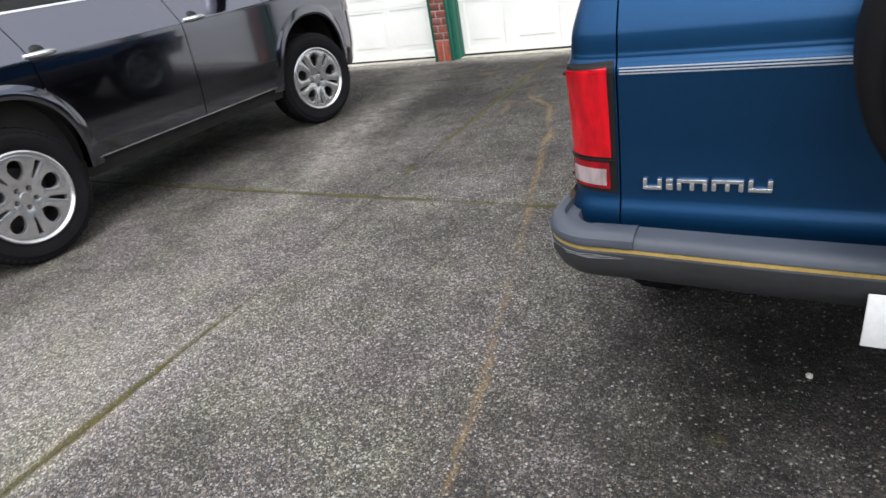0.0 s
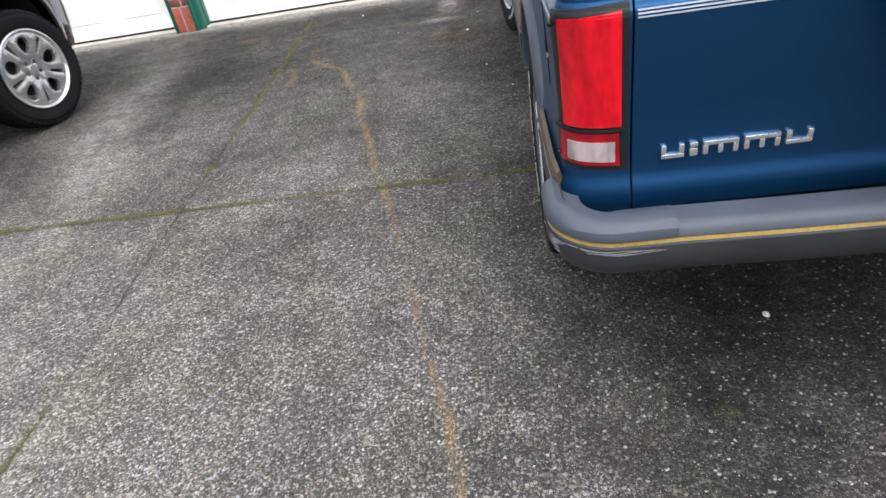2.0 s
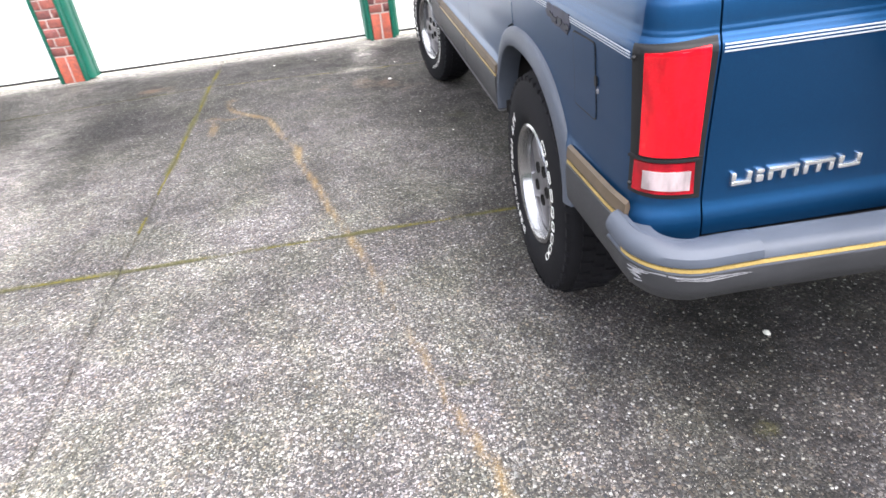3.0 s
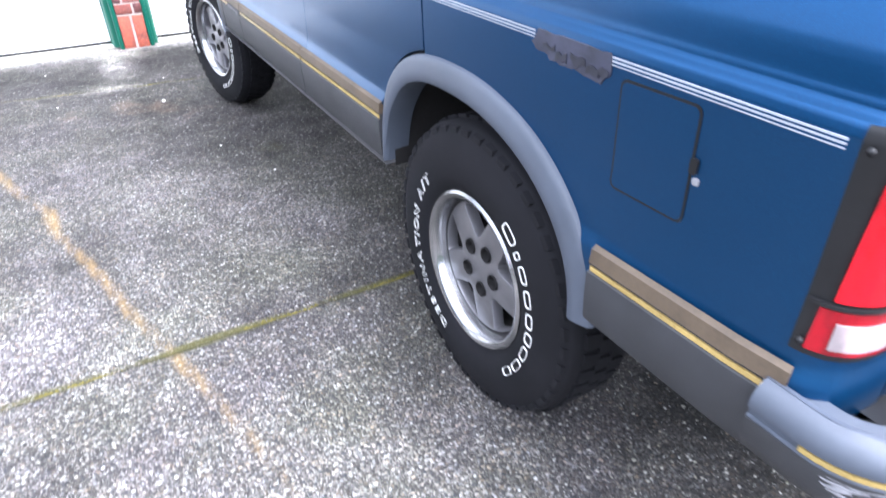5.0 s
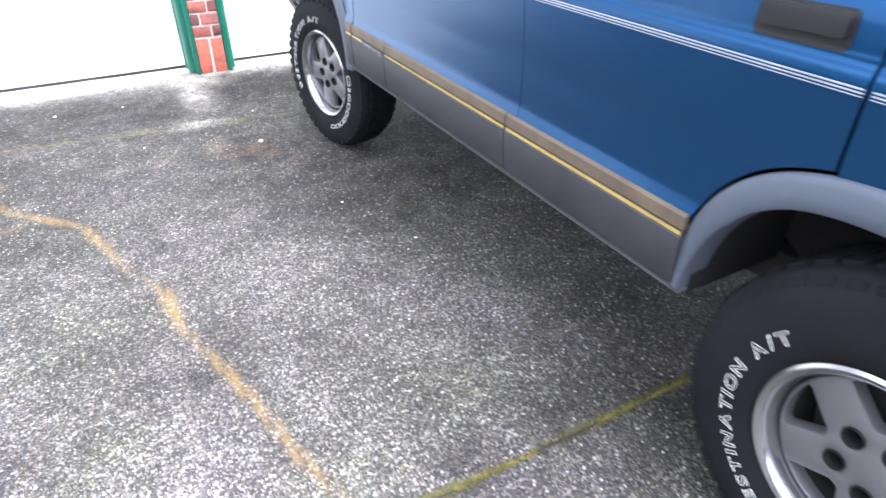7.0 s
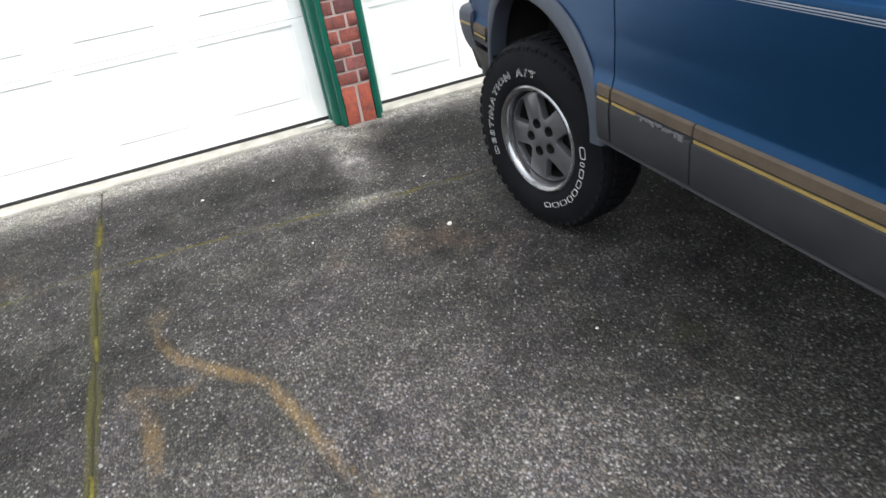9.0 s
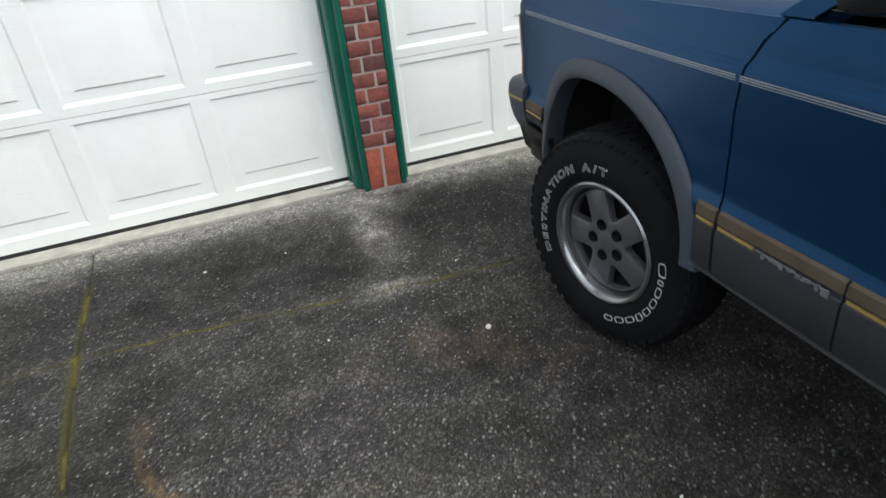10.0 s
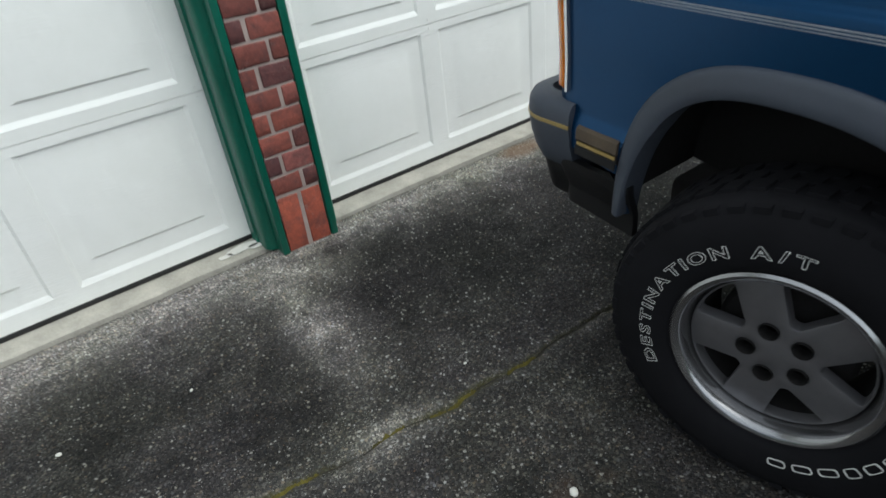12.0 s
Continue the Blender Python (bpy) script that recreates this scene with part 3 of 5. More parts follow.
def slab(x0, x1, y0, y1, step, gaps=(0.0012, 0.0012, 0.003, 0.003)):
    """One slab of the drive; the bounds are numbers or functions along the other axis. Its edges are worn round."""
    fx0, fx1 = (f if callable(f) else (lambda y, f=f: f) for f in (x0, x1))
    fy0, fy1 = (f if callable(f) else (lambda x, f=f: f) for f in (y0, y1))
    my = (fy0(-2) + fy1(-2)) / 2
    nx = int((fx1(my) - fx0(my)) / step)
    ny = int((fy1(-2) - fy0(-2)) / step)
    lip = 0.005

    def spaced(n):
        return [0.0, 0.0] + [k / n for k in range(1, n)] + [1.0, 1.0]

    us, vs_ = spaced(nx), spaced(ny)
    verts, faces, vals = [], [], []
    for j, v in enumerate(vs_):
        for i, u in enumerate(us):
            y = my
            for _ in range(2):
                xa, xb = fx0(y) + gaps[0], fx1(y) - gaps[1]
                x = xa + (xb - xa) * u
                ya, yb = fy0(x) + gaps[2], fy1(x) - gaps[3]
                y = ya + (yb - ya) * v
            edge = i in (0, len(us) - 1) or j in (0, len(vs_) - 1)
            if i == 1:
                x += lip
            if i == len(us) - 2:
                x -= lip
            if j == 1:
                y += lip
            if j == len(vs_) - 2:
                y -= lip
            z = -0.02 if edge else (-0.0015 if i in (1, len(us) - 2) or j in (1, len(vs_) - 2) else 0.0)
            z += 0.0025 * noise.noise((x * 1.4, y * 1.4, 0))
            verts.append((x, y, z))
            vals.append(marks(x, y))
    n = len(us)
    for j in range(len(vs_) - 1):
        for i in range(n - 1):
            a = j * n + i
            faces.append((a, a + 1, a + n + 1, a + n))
    me = bpy.data.meshes.new("slab")
    me.from_pydata(verts, [], faces)
    for k, key in enumerate(("stain", "moss", "rust", "grime_shade", "pale")):
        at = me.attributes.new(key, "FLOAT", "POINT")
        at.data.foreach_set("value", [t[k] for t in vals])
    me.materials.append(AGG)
    for p in me.polygons:
        p.use_smooth = True
    ob = new("slab", me)
    ob.parent = drive
    return ob


APRON = 4.50
FINE = 0.03
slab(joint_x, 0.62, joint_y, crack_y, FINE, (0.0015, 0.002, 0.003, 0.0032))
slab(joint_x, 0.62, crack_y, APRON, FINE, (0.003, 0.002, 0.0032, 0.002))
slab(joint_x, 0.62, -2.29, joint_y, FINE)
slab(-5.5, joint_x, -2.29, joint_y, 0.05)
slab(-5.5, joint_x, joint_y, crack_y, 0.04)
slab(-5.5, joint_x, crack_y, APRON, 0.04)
for a, b in ((-8.5, -5.5), (0.62, 3.6)):
    slab(a, b, -2.29, joint_y, 0.15)
    slab(a, b, joint_y, crack_y, 0.15)
    slab(a, b, crack_y, APRON, 0.15)
for a, b in ((-8.5, -5.5), (-5.5, -2.34), (-2.34, 0.62), (0.62, 3.6)):
    slab(a, b, -5.1, -2.29, 0.15)
    slab(a, b, -7.9, -5.1, 0.15)


def moss_run(line, width, lumps):
    """Low clumps of moss lying in a joint."""
    bm = bmesh.new()
    for k in range(lumps):
        t = random.random() * (len(line) - 1)
        i = min(int(t), len(line) - 2)
        x = line[i][0] + (line[i + 1][0] - line[i][0]) * (t - i) + random.gauss(0, width * 0.35)
        y = line[i][1] + (line[i + 1][1] - line[i][1]) * (t - i) + random.gauss(0, width * 0.35)
        if noise.noise((x * 4.5, y * 4.5, 7)) < -0.02:
            continue
        r = random.uniform(0.004, 0.011)
        h = r * random.uniform(0.4, 0.8)
        top = bm.verts.new((x, y, -0.006 + h))
        ring = [bm.verts.new((x + r * random.uniform(0.7, 1.3) * math.cos(a), y + r * random.uniform(0.7, 1.3) * math.sin(a), -0.010)) for a in (0, 1.05, 2.1, 3.15, 4.2, 5.25)]
        for p, q in zip(ring, ring[1:] + ring[:1]):
            bm.faces.new((p, q, top))
    return bm


joints = part("joint_moss", moss_run([(x * 0.1, joint_y(x * 0.1)) for x in range(-50, -4)], 0.019, 1500), MOSSM, drive, "yellow-green moss in the joints", tidy=False)
tagged(joints, kind="stuff")
joints2 = part("joint_moss", moss_run([(joint_x(y * 0.1), y * 0.1) for y in range(9, 41)], 0.021, 3800), MOSSM, drive, tidy=False)
tagged(joints2, kind="stuff")
joints4 = part("joint_moss", moss_run([(joint_x(y * 0.1), y * 0.1) for y in range(-23, -6)], 0.022, 900), MOSSM, drive, tidy=False)
tagged(joints4, kind="stuff")
joints3 = part("joint_moss", moss_run([(x * 0.05, crack_y(x * 0.05)) for x in range(-50, -13)], 0.008, 620), MOSSM, drive, tidy=False)
tagged(joints3, kind="stuff")
fill = part("joint_filler", box((-8.4, -7.8, -0.05), (3.5, 4.48, -0.012)), DIRT, drive, "dark dirt in the joints")

# garage front: brick piers, green jambs, sectional doors
WALL_Y, DOOR_Y = 4.41, 4.627
PITCH = 2.945
PIERS = [-1.0975 - PITCH * 2, -1.0975 - PITCH, -1.0975, -1.0975 + PITCH]
BRICK_W = 0.187


def worn_brick(w, h, d, material, seed):
    """A brick with chipped, uneven edges."""
    random.seed(seed)
    bm = bmesh.new()
    add_box(bm, (-w / 2, 0, -h / 2), (w / 2, d, h / 2), 0.005)
    for v in bm.verts:
        v.co += Vector((random.uniform(-1, 1), random.uniform(-0.7, 0.7), random.uniform(-1, 1))) * 0.0016
    finish(bm, 60)
    me = bpy.data.meshes.new("brick")
    bm.to_mesh(me)
    bm.free()
    me.materials.append(material)
    return me


LONGS = [worn_brick(0.1175, 0.0715, 0.09, BRICK, 20 + k) for k in range(4)]
SHORTS = [worn_brick(0.0565, 0.0715, 0.09, BRICK, 30 + k) for k in range(4)]
SOLDIERS = [worn_brick(0.083, 0.236, 0.09, BRICK2, 40 + k) for k in range(2)]


def pier(cx, number, fine=True):
    top = 2.45
    core = box((cx - BRICK_W / 2 + 0.003, WALL_Y + 0.0045, -0.04), (cx + BRICK_W / 2 - 0.003, WALL_Y + 0.24, top))
    ob = mesh_ob("wall_pier_%d" % number, core, MORTAR)
    tagged(ob, label="narrow red brick pier with pale mortar between garage doors", category="brick pier", kind="structure")

    def lay(me, x, z):
        b = new("brick", me)
        b.parent = ob
        b.matrix_basis = pose(x + random.uniform(-0.001, 0.001), WALL_Y + random.uniform(-0.002, 0.002), z, 0, 0, 0) @ pose(0, 0, 0, random.uniform(-0.6, 0.6), random.uniform(-0.7, 0.7), random.uniform(-0.6, 0.6))

    lay(SOLDIERS[0], cx - 0.0495, 0.124)
    lay(SOLDIERS[1], cx + 0.0495, 0.124)
    z, k = 0.25 + 0.041, 0
    while z < top - 0.03:
        s = 1 if k % 2 else -1
        lay(LONGS[k % 4], cx + s * 0.0345, z)
        lay(SHORTS[(k * 3) % 4], cx - s * 0.0660, z)
        z, k = z + 0.0815, k + 1
    return ob


def jamb(cx, side, number):
    """Green painted casing: a board on edge with a rounded stop moulding towards the door."""
    e = cx + side * BRICK_W / 2
    bm = bmesh.new()
    lo, hi = sorted((e + side * 0.002, e + side * 0.030))
    add_box(bm, (lo, WALL_Y - 0.004, 0.004), (hi, DOOR_Y - 0.004, 2.45), 0.004)
    # rounded stop
    prof = []
    for k in range(9):
        a = math.pi / 2 * k / 8
        prof.append((e + side * (0.030 + 0.040 * math.sin(a)), WALL_Y + 0.055 + 0.045 * (1 - math.cos(a))))
    prof += [(e + side * 0.070, WALL_Y + 0.150), (e + side * 0.078, WALL_Y + 0.156), (e + side * 0.078, DOOR_Y - 0.004), (e + side * 0.030, DOOR_Y - 0.004)]
    add_sweep(bm, [[(x, y, z) for x, y in prof] for z in (0.012, 0.8, 1.6, 2.45)], closed=True)
    ob = mesh_ob("trim_jamb_%d" % number, bm, GREEN)
    return tagged(ob, label="dark green painted wooden door casing", category="door trim", kind="structure")


def door_section(w, z0, z1, rec0, rec1, ras0, ras1, panels):
    """One section of a raised-panel door; panels: left edge and width of each."""
    bm = bmesh.new()
    cols = [0.0]
    for x, pw in panels:
        cols += [x, x + pw]
    cols.append(w)
    rows = [z0, rec0, rec1, z1]
    for i in range(len(cols) - 1):
        for j in range(3):
            a, b, c, d = cols[i], cols[i + 1], rows[j], rows[j + 1]
            if i % 2 == 1 and j == 1:
                loops = []
                for low, side, high, dep in ((0.0, 0.0, 0.0, 0.0), (0.020, 0.012, 0.003, 0.008), (0.032, 0.030, 0.030, 0.008)):
                    loops.append([(a + side, dep, c + low), (b - side, dep, c + low), (b - side, dep, d - high), (a + side, dep, d - high)])
                mx, mz0, mz1 = 0.088, ras0 - c, d - ras1
                loops.append([(a + mx - 0.022, 0.008, c + mz0 - 0.008), (b - mx + 0.022, 0.008, c + mz0 - 0.008), (b - mx + 0.022, 0.008, d - mz1 + 0.030), (a + mx - 0.022, 0.008, d - mz1 + 0.030)])
                loops.append([(a + mx, 0.001, c + mz0), (b - mx, 0.001, c + mz0), (b - mx, 0.001, d - mz1), (a + mx, 0.001, d - mz1)])
                rings = [[bm.verts.new(p) for p in lp] for lp in loops]
                for r, s in zip(rings, rings[1:]):
                    for k in range(4):
                        bm.faces.new((r[k], r[(k + 1) % 4], s[(k + 1) % 4], s[k]))
                bm.faces.new(rings[-1])
            else:
                bm.faces.new([bm.verts.new(p) for p in ((a, 0, c), (b, 0, c), (b, 0, d), (a, 0, d))])
    bmesh.ops.remove_doubles(bm, verts=bm.verts[:], dist=1e-5)
    rim = [e for e in bm.edges if len(e.link_faces) == 1]
    r = bmesh.ops.extrude_edge_only(bm, edges=rim)
    bmesh.ops.translate(bm, verts=[g for g in r["geom"] if isinstance(g, bmesh.types.BMVert)], vec=(0, 0.04, 0))
    return bm


def garage_door(xl, xr, dz, number, ref_right=None, ref_left=None):
    w = xr - xl
    door = tagged(empty("door_%d" % number, pose(xl, DOOR_Y, dz)), label="closed white raised-panel sectional garage door", category="garage door", kind="structure")
    pw, pitch = 0.566, 0.658
    if ref_right is not None:
        panels = [(ref_right - xl - pw - pitch * k, pw) for k in (2, 1, 0)]
        end = panels[0][0] - (pitch - pw)
        panels.insert(0, (0.070, end - 0.070))
    else:
        panels = [(ref_left - xl + pitch * k, pw) for k in range(3)]
        start = panels[-1][0] + pitch
        panels.append((start, w - 0.070 - start))
    part("door_section", door_section(w, 0.022, 0.640, 0.085, 0.607, 0.179, 0.532, panels), DOORW, door, angle=20)
    for k in range(3):
        z = 0.643 + 0.573 * k
        part("door_section", door_section(w, z, z + 0.570, z + 0.045, z + 0.538, z + 0.122, z + 0.465, panels), DOORW, door, angle=20)
    part("rubber_seal", box((0, -0.004, 0.0), (w, 0.05, 0.021), 0.004), SEAL, door, "black rubber bottom seal")
    part("backing", box((0.0, 0.045, 0.0), (w, 0.06, 2.40)), DOORW, door)
    bm = bmesh.new()
    for k in range(1, 4):
        z = 0.6415 + 0.573 * (k - 1)
        for x in [panels[0][0] - 0.04] + [x + q + 0.046 for x, q in panels]:
            if 0.02 < x < w - 0.02:
                for s in (-0.018, 0.018):
                    bmesh.ops.create_uvsphere(bm, u_segments=8, v_segments=5, radius=0.004, matrix=Matrix.Translation((x, 0.0, z + s)))
    part("rivets", bm, DOORW, door)
    return door


for n, cx in enumerate(PIERS):
    pier(cx, n + 1)
    for side in (-1, 1):
        if (n, side) not in ((0, -1), (3, 1)):
            jamb(cx, side, n * 2 + (side > 0))
E_ = BRICK_W / 2 + 0.074
garage_door(PIERS[1] + E_, PIERS[2] - E_, 0.011, 1, ref_right=-1.343)
garage_door(PIERS[2] + E_, PIERS[3] - E_, 0.011, 2, ref_left=-0.874)
garage_door(PIERS[0] + E_, PIERS[1] - E_, 0.011, 3, ref_right=-1.343 - PITCH)


def sill_strip(x0, x1, dz, number):
    bm = bmesh.new()
    n = int((x1 - x0) / 0.025)
    rails = []
    for k in range(n + 1):
        x = x0 + (x1 - x0) * k / n
        f = APRON + 0.016 + 0.016 * noise.noise((x * 3, 2, 0)) + 0.010 * noise.noise((x * 14, 2, 0))
        t = 0.006 + dz + 0.002 * noise.noise((x * 5, 6, 0))
        rails.append([(x, f, -0.05), (x, f + 0.004, t - 0.006), (x, f + 0.018, t), (x, 4.75, t + 0.004), (x, 4.75, -0.05)])
    add_sweep(bm, rails, closed=True)
    ob = mesh_ob("trim_sill_%d" % number, bm, SILLC)
    tagged(ob, label="pale smooth concrete sill under the garage door", category="door sill", kind="structure")
    return ob


sill_strip(PIERS[0], PIERS[1] - 0.05, 0.004, 1)
middle_sill = sill_strip(PIERS[1] + 0.05, PIERS[2] - 0.10, 0.004, 2)
bm = bmesh.new()
for cx, cy, rx, ry, seed in ((-1.335, 4.575, 0.075, 0.030, 1), (-1.405, 4.560, 0.030, 0.016, 2), (-1.280, 4.552, 0.032, 0.020, 3)):
    ring = []
    for k in range(28):
        a = 2 * math.pi * k / 28
        q = 1 + 0.35 * noise.noise((math.cos(a) * 1.6, math.sin(a) * 1.6, seed * 3.7))
        ring.append(bm.verts.new((cx + rx * q * math.cos(a), cy + ry * q * math.sin(a), 0.0165)))
    bm.faces.new(ring)
    top = [bm.verts.new((cx + (v.co.x - cx) * 0.97, cy + (v.co.y - cy) * 0.97, 0.0178)) for v in ring]
    bm.faces.new(top)
    for k in range(28):
        bm.faces.new((ring[k], ring[k - 1], top[k - 1], top[k]))
part("paint_spill", bm, PEBW, middle_sill, "splash of white paint dried on the sill")
sill_strip(PIERS[2] + 0.10, PIERS[3], 0.004, 3)

# the rest of the garage, plain
mw = tagged(mesh_ob("wall_north", box((PIERS[0] - 0.1, WALL_Y + 0.003, 2.452), (PIERS[3] + 0.1, WALL_Y + 0.25, 3.0)), SIDING), label="plain pale siding over the garage doors", category="wall", kind="structure")
mw = tagged(mesh_ob("wall_back", box((PIERS[0] - 0.1, WALL_Y + 0.26, -0.04), (PIERS[3] + 0.1, WALL_Y + 0.34, 3.0)), SIDING), label="plain inner wall behind the garage doors", category="wall", kind="structure")
bm = bmesh.new()
add_sweep(bm, [[(x, WALL_Y - 0.15, 2.99), (x, WALL_Y - 0.15, 3.14), (x, WALL_Y + 3.0, 4.6), (x, WALL_Y + 6.5, 3.12), (x, WALL_Y + 6.5, 2.95)] for x in (PIERS[0] - 0.6, PIERS[3] + 0.6)], closed=True)
tagged(mesh_ob("roof", bm, ROOFM), label="dark shingled gable roof of the garage", category="roof", kind="structure")
for n, x in enumerate((PIERS[0] - 0.18, PIERS[3] + 0.1)):
    tagged(mesh_ob("wall_side_%d" % (n + 1), box((x, WALL_Y + 0.02, -0.05), (x + 0.08, WALL_Y + 6.0, 2.94)), SIDING), label="plain pale side wall of the garage", category="wall", kind="structure")
# ---- the parked blue sport utility ----
SUV_PROFILE = [(0.46, -0.02), (0.52, 0.004), (0.585, 0.012), (0.634, 0.014), (0.656, 0.010), (0.682, 0.000), (0.80, -0.002), (0.92, 0.003), (0.978, 0.006), (0.987, 0.006), (0.999, -0.003), (1.003, -0.006), (1.009, -0.005), (1.055, -0.009), (1.10, -0.024), (1.14, -0.040), (1.58, -0.20)]


def suv_width(y):
    return 0.80 - (0.052 * ((y - 2.2) / 1.15) ** 1.5 if y > 2.2 else 0.0)


RAKE = 0.0170
suv_shell = Shell(suv_width, -0.80, 0.066, 3.40, 0.07, SUV_PROFILE, rake=RAKE, bow=0.015)
REAR_ARCH, FRONT_ARCH = (0.070, 0.48, 0.374, 0.490, 0.366), (2.80, 0.50, 0.372, 0.500, 0.436)
BELT = 1.13


def wheel_tyre(r, rim_r, width, tread=True, steps=80):
    h = width / 2
    prof = [(rim_r, -h + 0.036), (rim_r + 0.008, -h + 0.022), (rim_r + 0.022, -h + 0.010), (rim_r + 0.05, -h + 0.001), (rim_r + 0.085, -h), (r - 0.052, -h + 0.004), (r - 0.028, -h + 0.012), (r - 0.012, -h + 0.022), (r - 0.006, -h + 0.034)]
    back = [(a, -b) for a, b in prof[::-1]]
    bm = lathe(prof + [(r - 0.004, -h * 0.5), (r - 0.003, 0.0), (r - 0.004, h * 0.5)] + back, "x", steps)
    return bm


def tread_blocks(r, width, count=46):
    bm = bmesh.new()
    h = width / 2
    for k in range(count):
        a0 = 2 * math.pi * k / count
        for row, (x0, x1, rr, wide) in enumerate(((-h + 0.010, -h + 0.046, r - 0.010, 0.62), (-h + 0.052, -h + 0.094, r, 0.7), (-0.022, 0.022, r, 0.7), (h - 0.094, h - 0.052, r, 0.7), (h - 0.046, h - 0.010, r - 0.010, 0.62))):
            a = a0 + (row % 2) * math.pi / count
            da = math.pi / count * wide
            pts = []
            for rad in (r - 0.024, rr):
                for x, sl in ((x0, -0.012), (x1, 0.012)):
                    for s in (-da, da):
                        drop = 0.010 if (row == 0 and x == x0) or (row == 4 and x == x1) else 0.0
                        rad2 = rad - drop
                        pts.append(bm.verts.new((x, rad2 * math.cos(a + s + sl), rad2 * math.sin(a + s + sl))))
            for q in ((4, 5, 7, 6), (0, 4, 6, 2), (1, 3, 7, 5), (0, 1, 5, 4), (2, 6, 7, 3)):
                bm.faces.new([pts[i] for i in q])
    return bm


def circle(r, n=72, cy=0.0, cz=0.0, a0=0.0):
    return [(cy + r * math.cos(a0 + 2 * math.pi * k / n), cz + r * math.sin(a0 + 2 * math.pi * k / n)) for k in range(n)]


def spoke_hole(k, n, r0, r1, half0, half1, turn, rounding=0.012, steps=5):
    """A rounded opening between two spokes, from r0 to r1; half0, half1: its half widths there."""
    a = turn + 2 * math.pi * k / n
    pts = [(r0, -half0), (r0, half0)]
    outer = [(r1, half1 * (1 - 2 * j / 6)) for j in range(7)]
    raw = [(math.hypot(r0, 0), -half0), (r0, half0)] + [(math.sqrt(max(0, r1 * r1 - w * w)), w) for _, w in outer]
    # cut the corners round
    out = []
    m = len(raw)
    for i in range(m):
        p, q, s = Vector(raw[i - 1]), Vector(raw[i]), Vector(raw[(i + 1) % m])
        d1, d2 = (p - q), (s - q)
        ang = d1.angle(d2, math.pi)
        if ang < 2.6:
            c = min(rounding, d1.length * 0.45, d2.length * 0.45)
            A, B = q + d1.normalized() * c, q + d2.normalized() * c
            for j in range(steps):
                t = j / (steps - 1)
                out.append(A * (1 - t) ** 2 + q * 2 * t * (1 - t) + B * t * t)
        else:
            out.append(q)
    ca, sa = math.cos(a), math.sin(a)
    return [(p.x * ca - p.y * sa, p.x * sa + p.y * ca) for p in out]


def glyph(ch):
    """Raised outline of one letter in the plane: points, faces and its box."""
    cu = bpy.data.curves.new("glyph", "FONT")
    cu.body = ch
    cu.fill_mode = "NONE"
    cu.offset = 0.022
    cu.bevel_depth, cu.bevel_resolution, cu.resolution_u = 0.015, 0, 3
    ob = bpy.data.objects.new("glyph", cu)
    me = bpy.data.meshes.new_from_object(ob)
    pts = [tuple(v.co) for v in me.vertices]
    faces = [tuple(p.vertices) for p in me.polygons]
    bpy.data.objects.remove(ob)
    bpy.data.curves.remove(cu)
    bpy.data.meshes.remove(me)
    return pts, faces, min(p[0] for p in pts), max(p[0] for p in pts)


def plain_block(wide, tall):
    """An outlined plain block in place of a letter of the maker's name."""
    rings = []
    n = 20
    for inset in (0.0, 0.036):
        ring = []
        for k in range(n):
            a = 2 * math.pi * k / n
            cx, cy = math.copysign(abs(math.cos(a)) ** 0.45, math.cos(a)), math.copysign(abs(math.sin(a)) ** 0.45, math.sin(a))
            ring.append(((wide / 2 - inset) * (1 + cx) + inset, (tall / 2 - inset) * (1 + cy) + inset))
        rings.append(ring)
    pts = [(x, y, z) for z in (0.03, -0.03) for ring in rings for x, y in ring]
    faces = []
    for k in range(n):
        m = (k + 1) % n
        faces += [(k, m, n + m, n + k), (k, 2 * n + k, 2 * n + m, m), (n + k, n + m, 3 * n + m, 3 * n + k)]
    return pts, faces, 0.0, wide


def sidewall_run(shapes, r0, r1, a0, a1, x, tyre, name):
    """Sets raised marks round a sidewall from angle a0 to a1; None is a blank."""
    gap = 0.17
    total = sum(0.42 if g is None else g[3] - g[2] for g in shapes) + gap * (len(shapes) - 1)
    at = 0.0
    for g in shapes:
        if g is None:
            at += 0.42 + gap
            continue
        pts, faces, lo, hi = g
        bm = bmesh.new()
        vs = []
        for px, py, pz in pts:
            c = a0 + (a1 - a0) * (at + px - lo) / total
            rr = r0 + (r1 - r0) * py / 0.70
            vs.append(bm.verts.new((x - pz * 0.05, -rr * math.cos(c), rr * math.sin(c))))
        for f in faces:
            bm.faces.new([vs[i] for i in f])
        part(name, bm, WHITER, tyre, "raised white outline on the sidewall", tidy=False)
        at += hi - lo + gap


def settle_tyre(ob, z):
    """Flattens the foot of a tyre on the ground."""
    for v in ob.data.vertices:
        v.co.z = max(v.co.z, 0.002 - z)


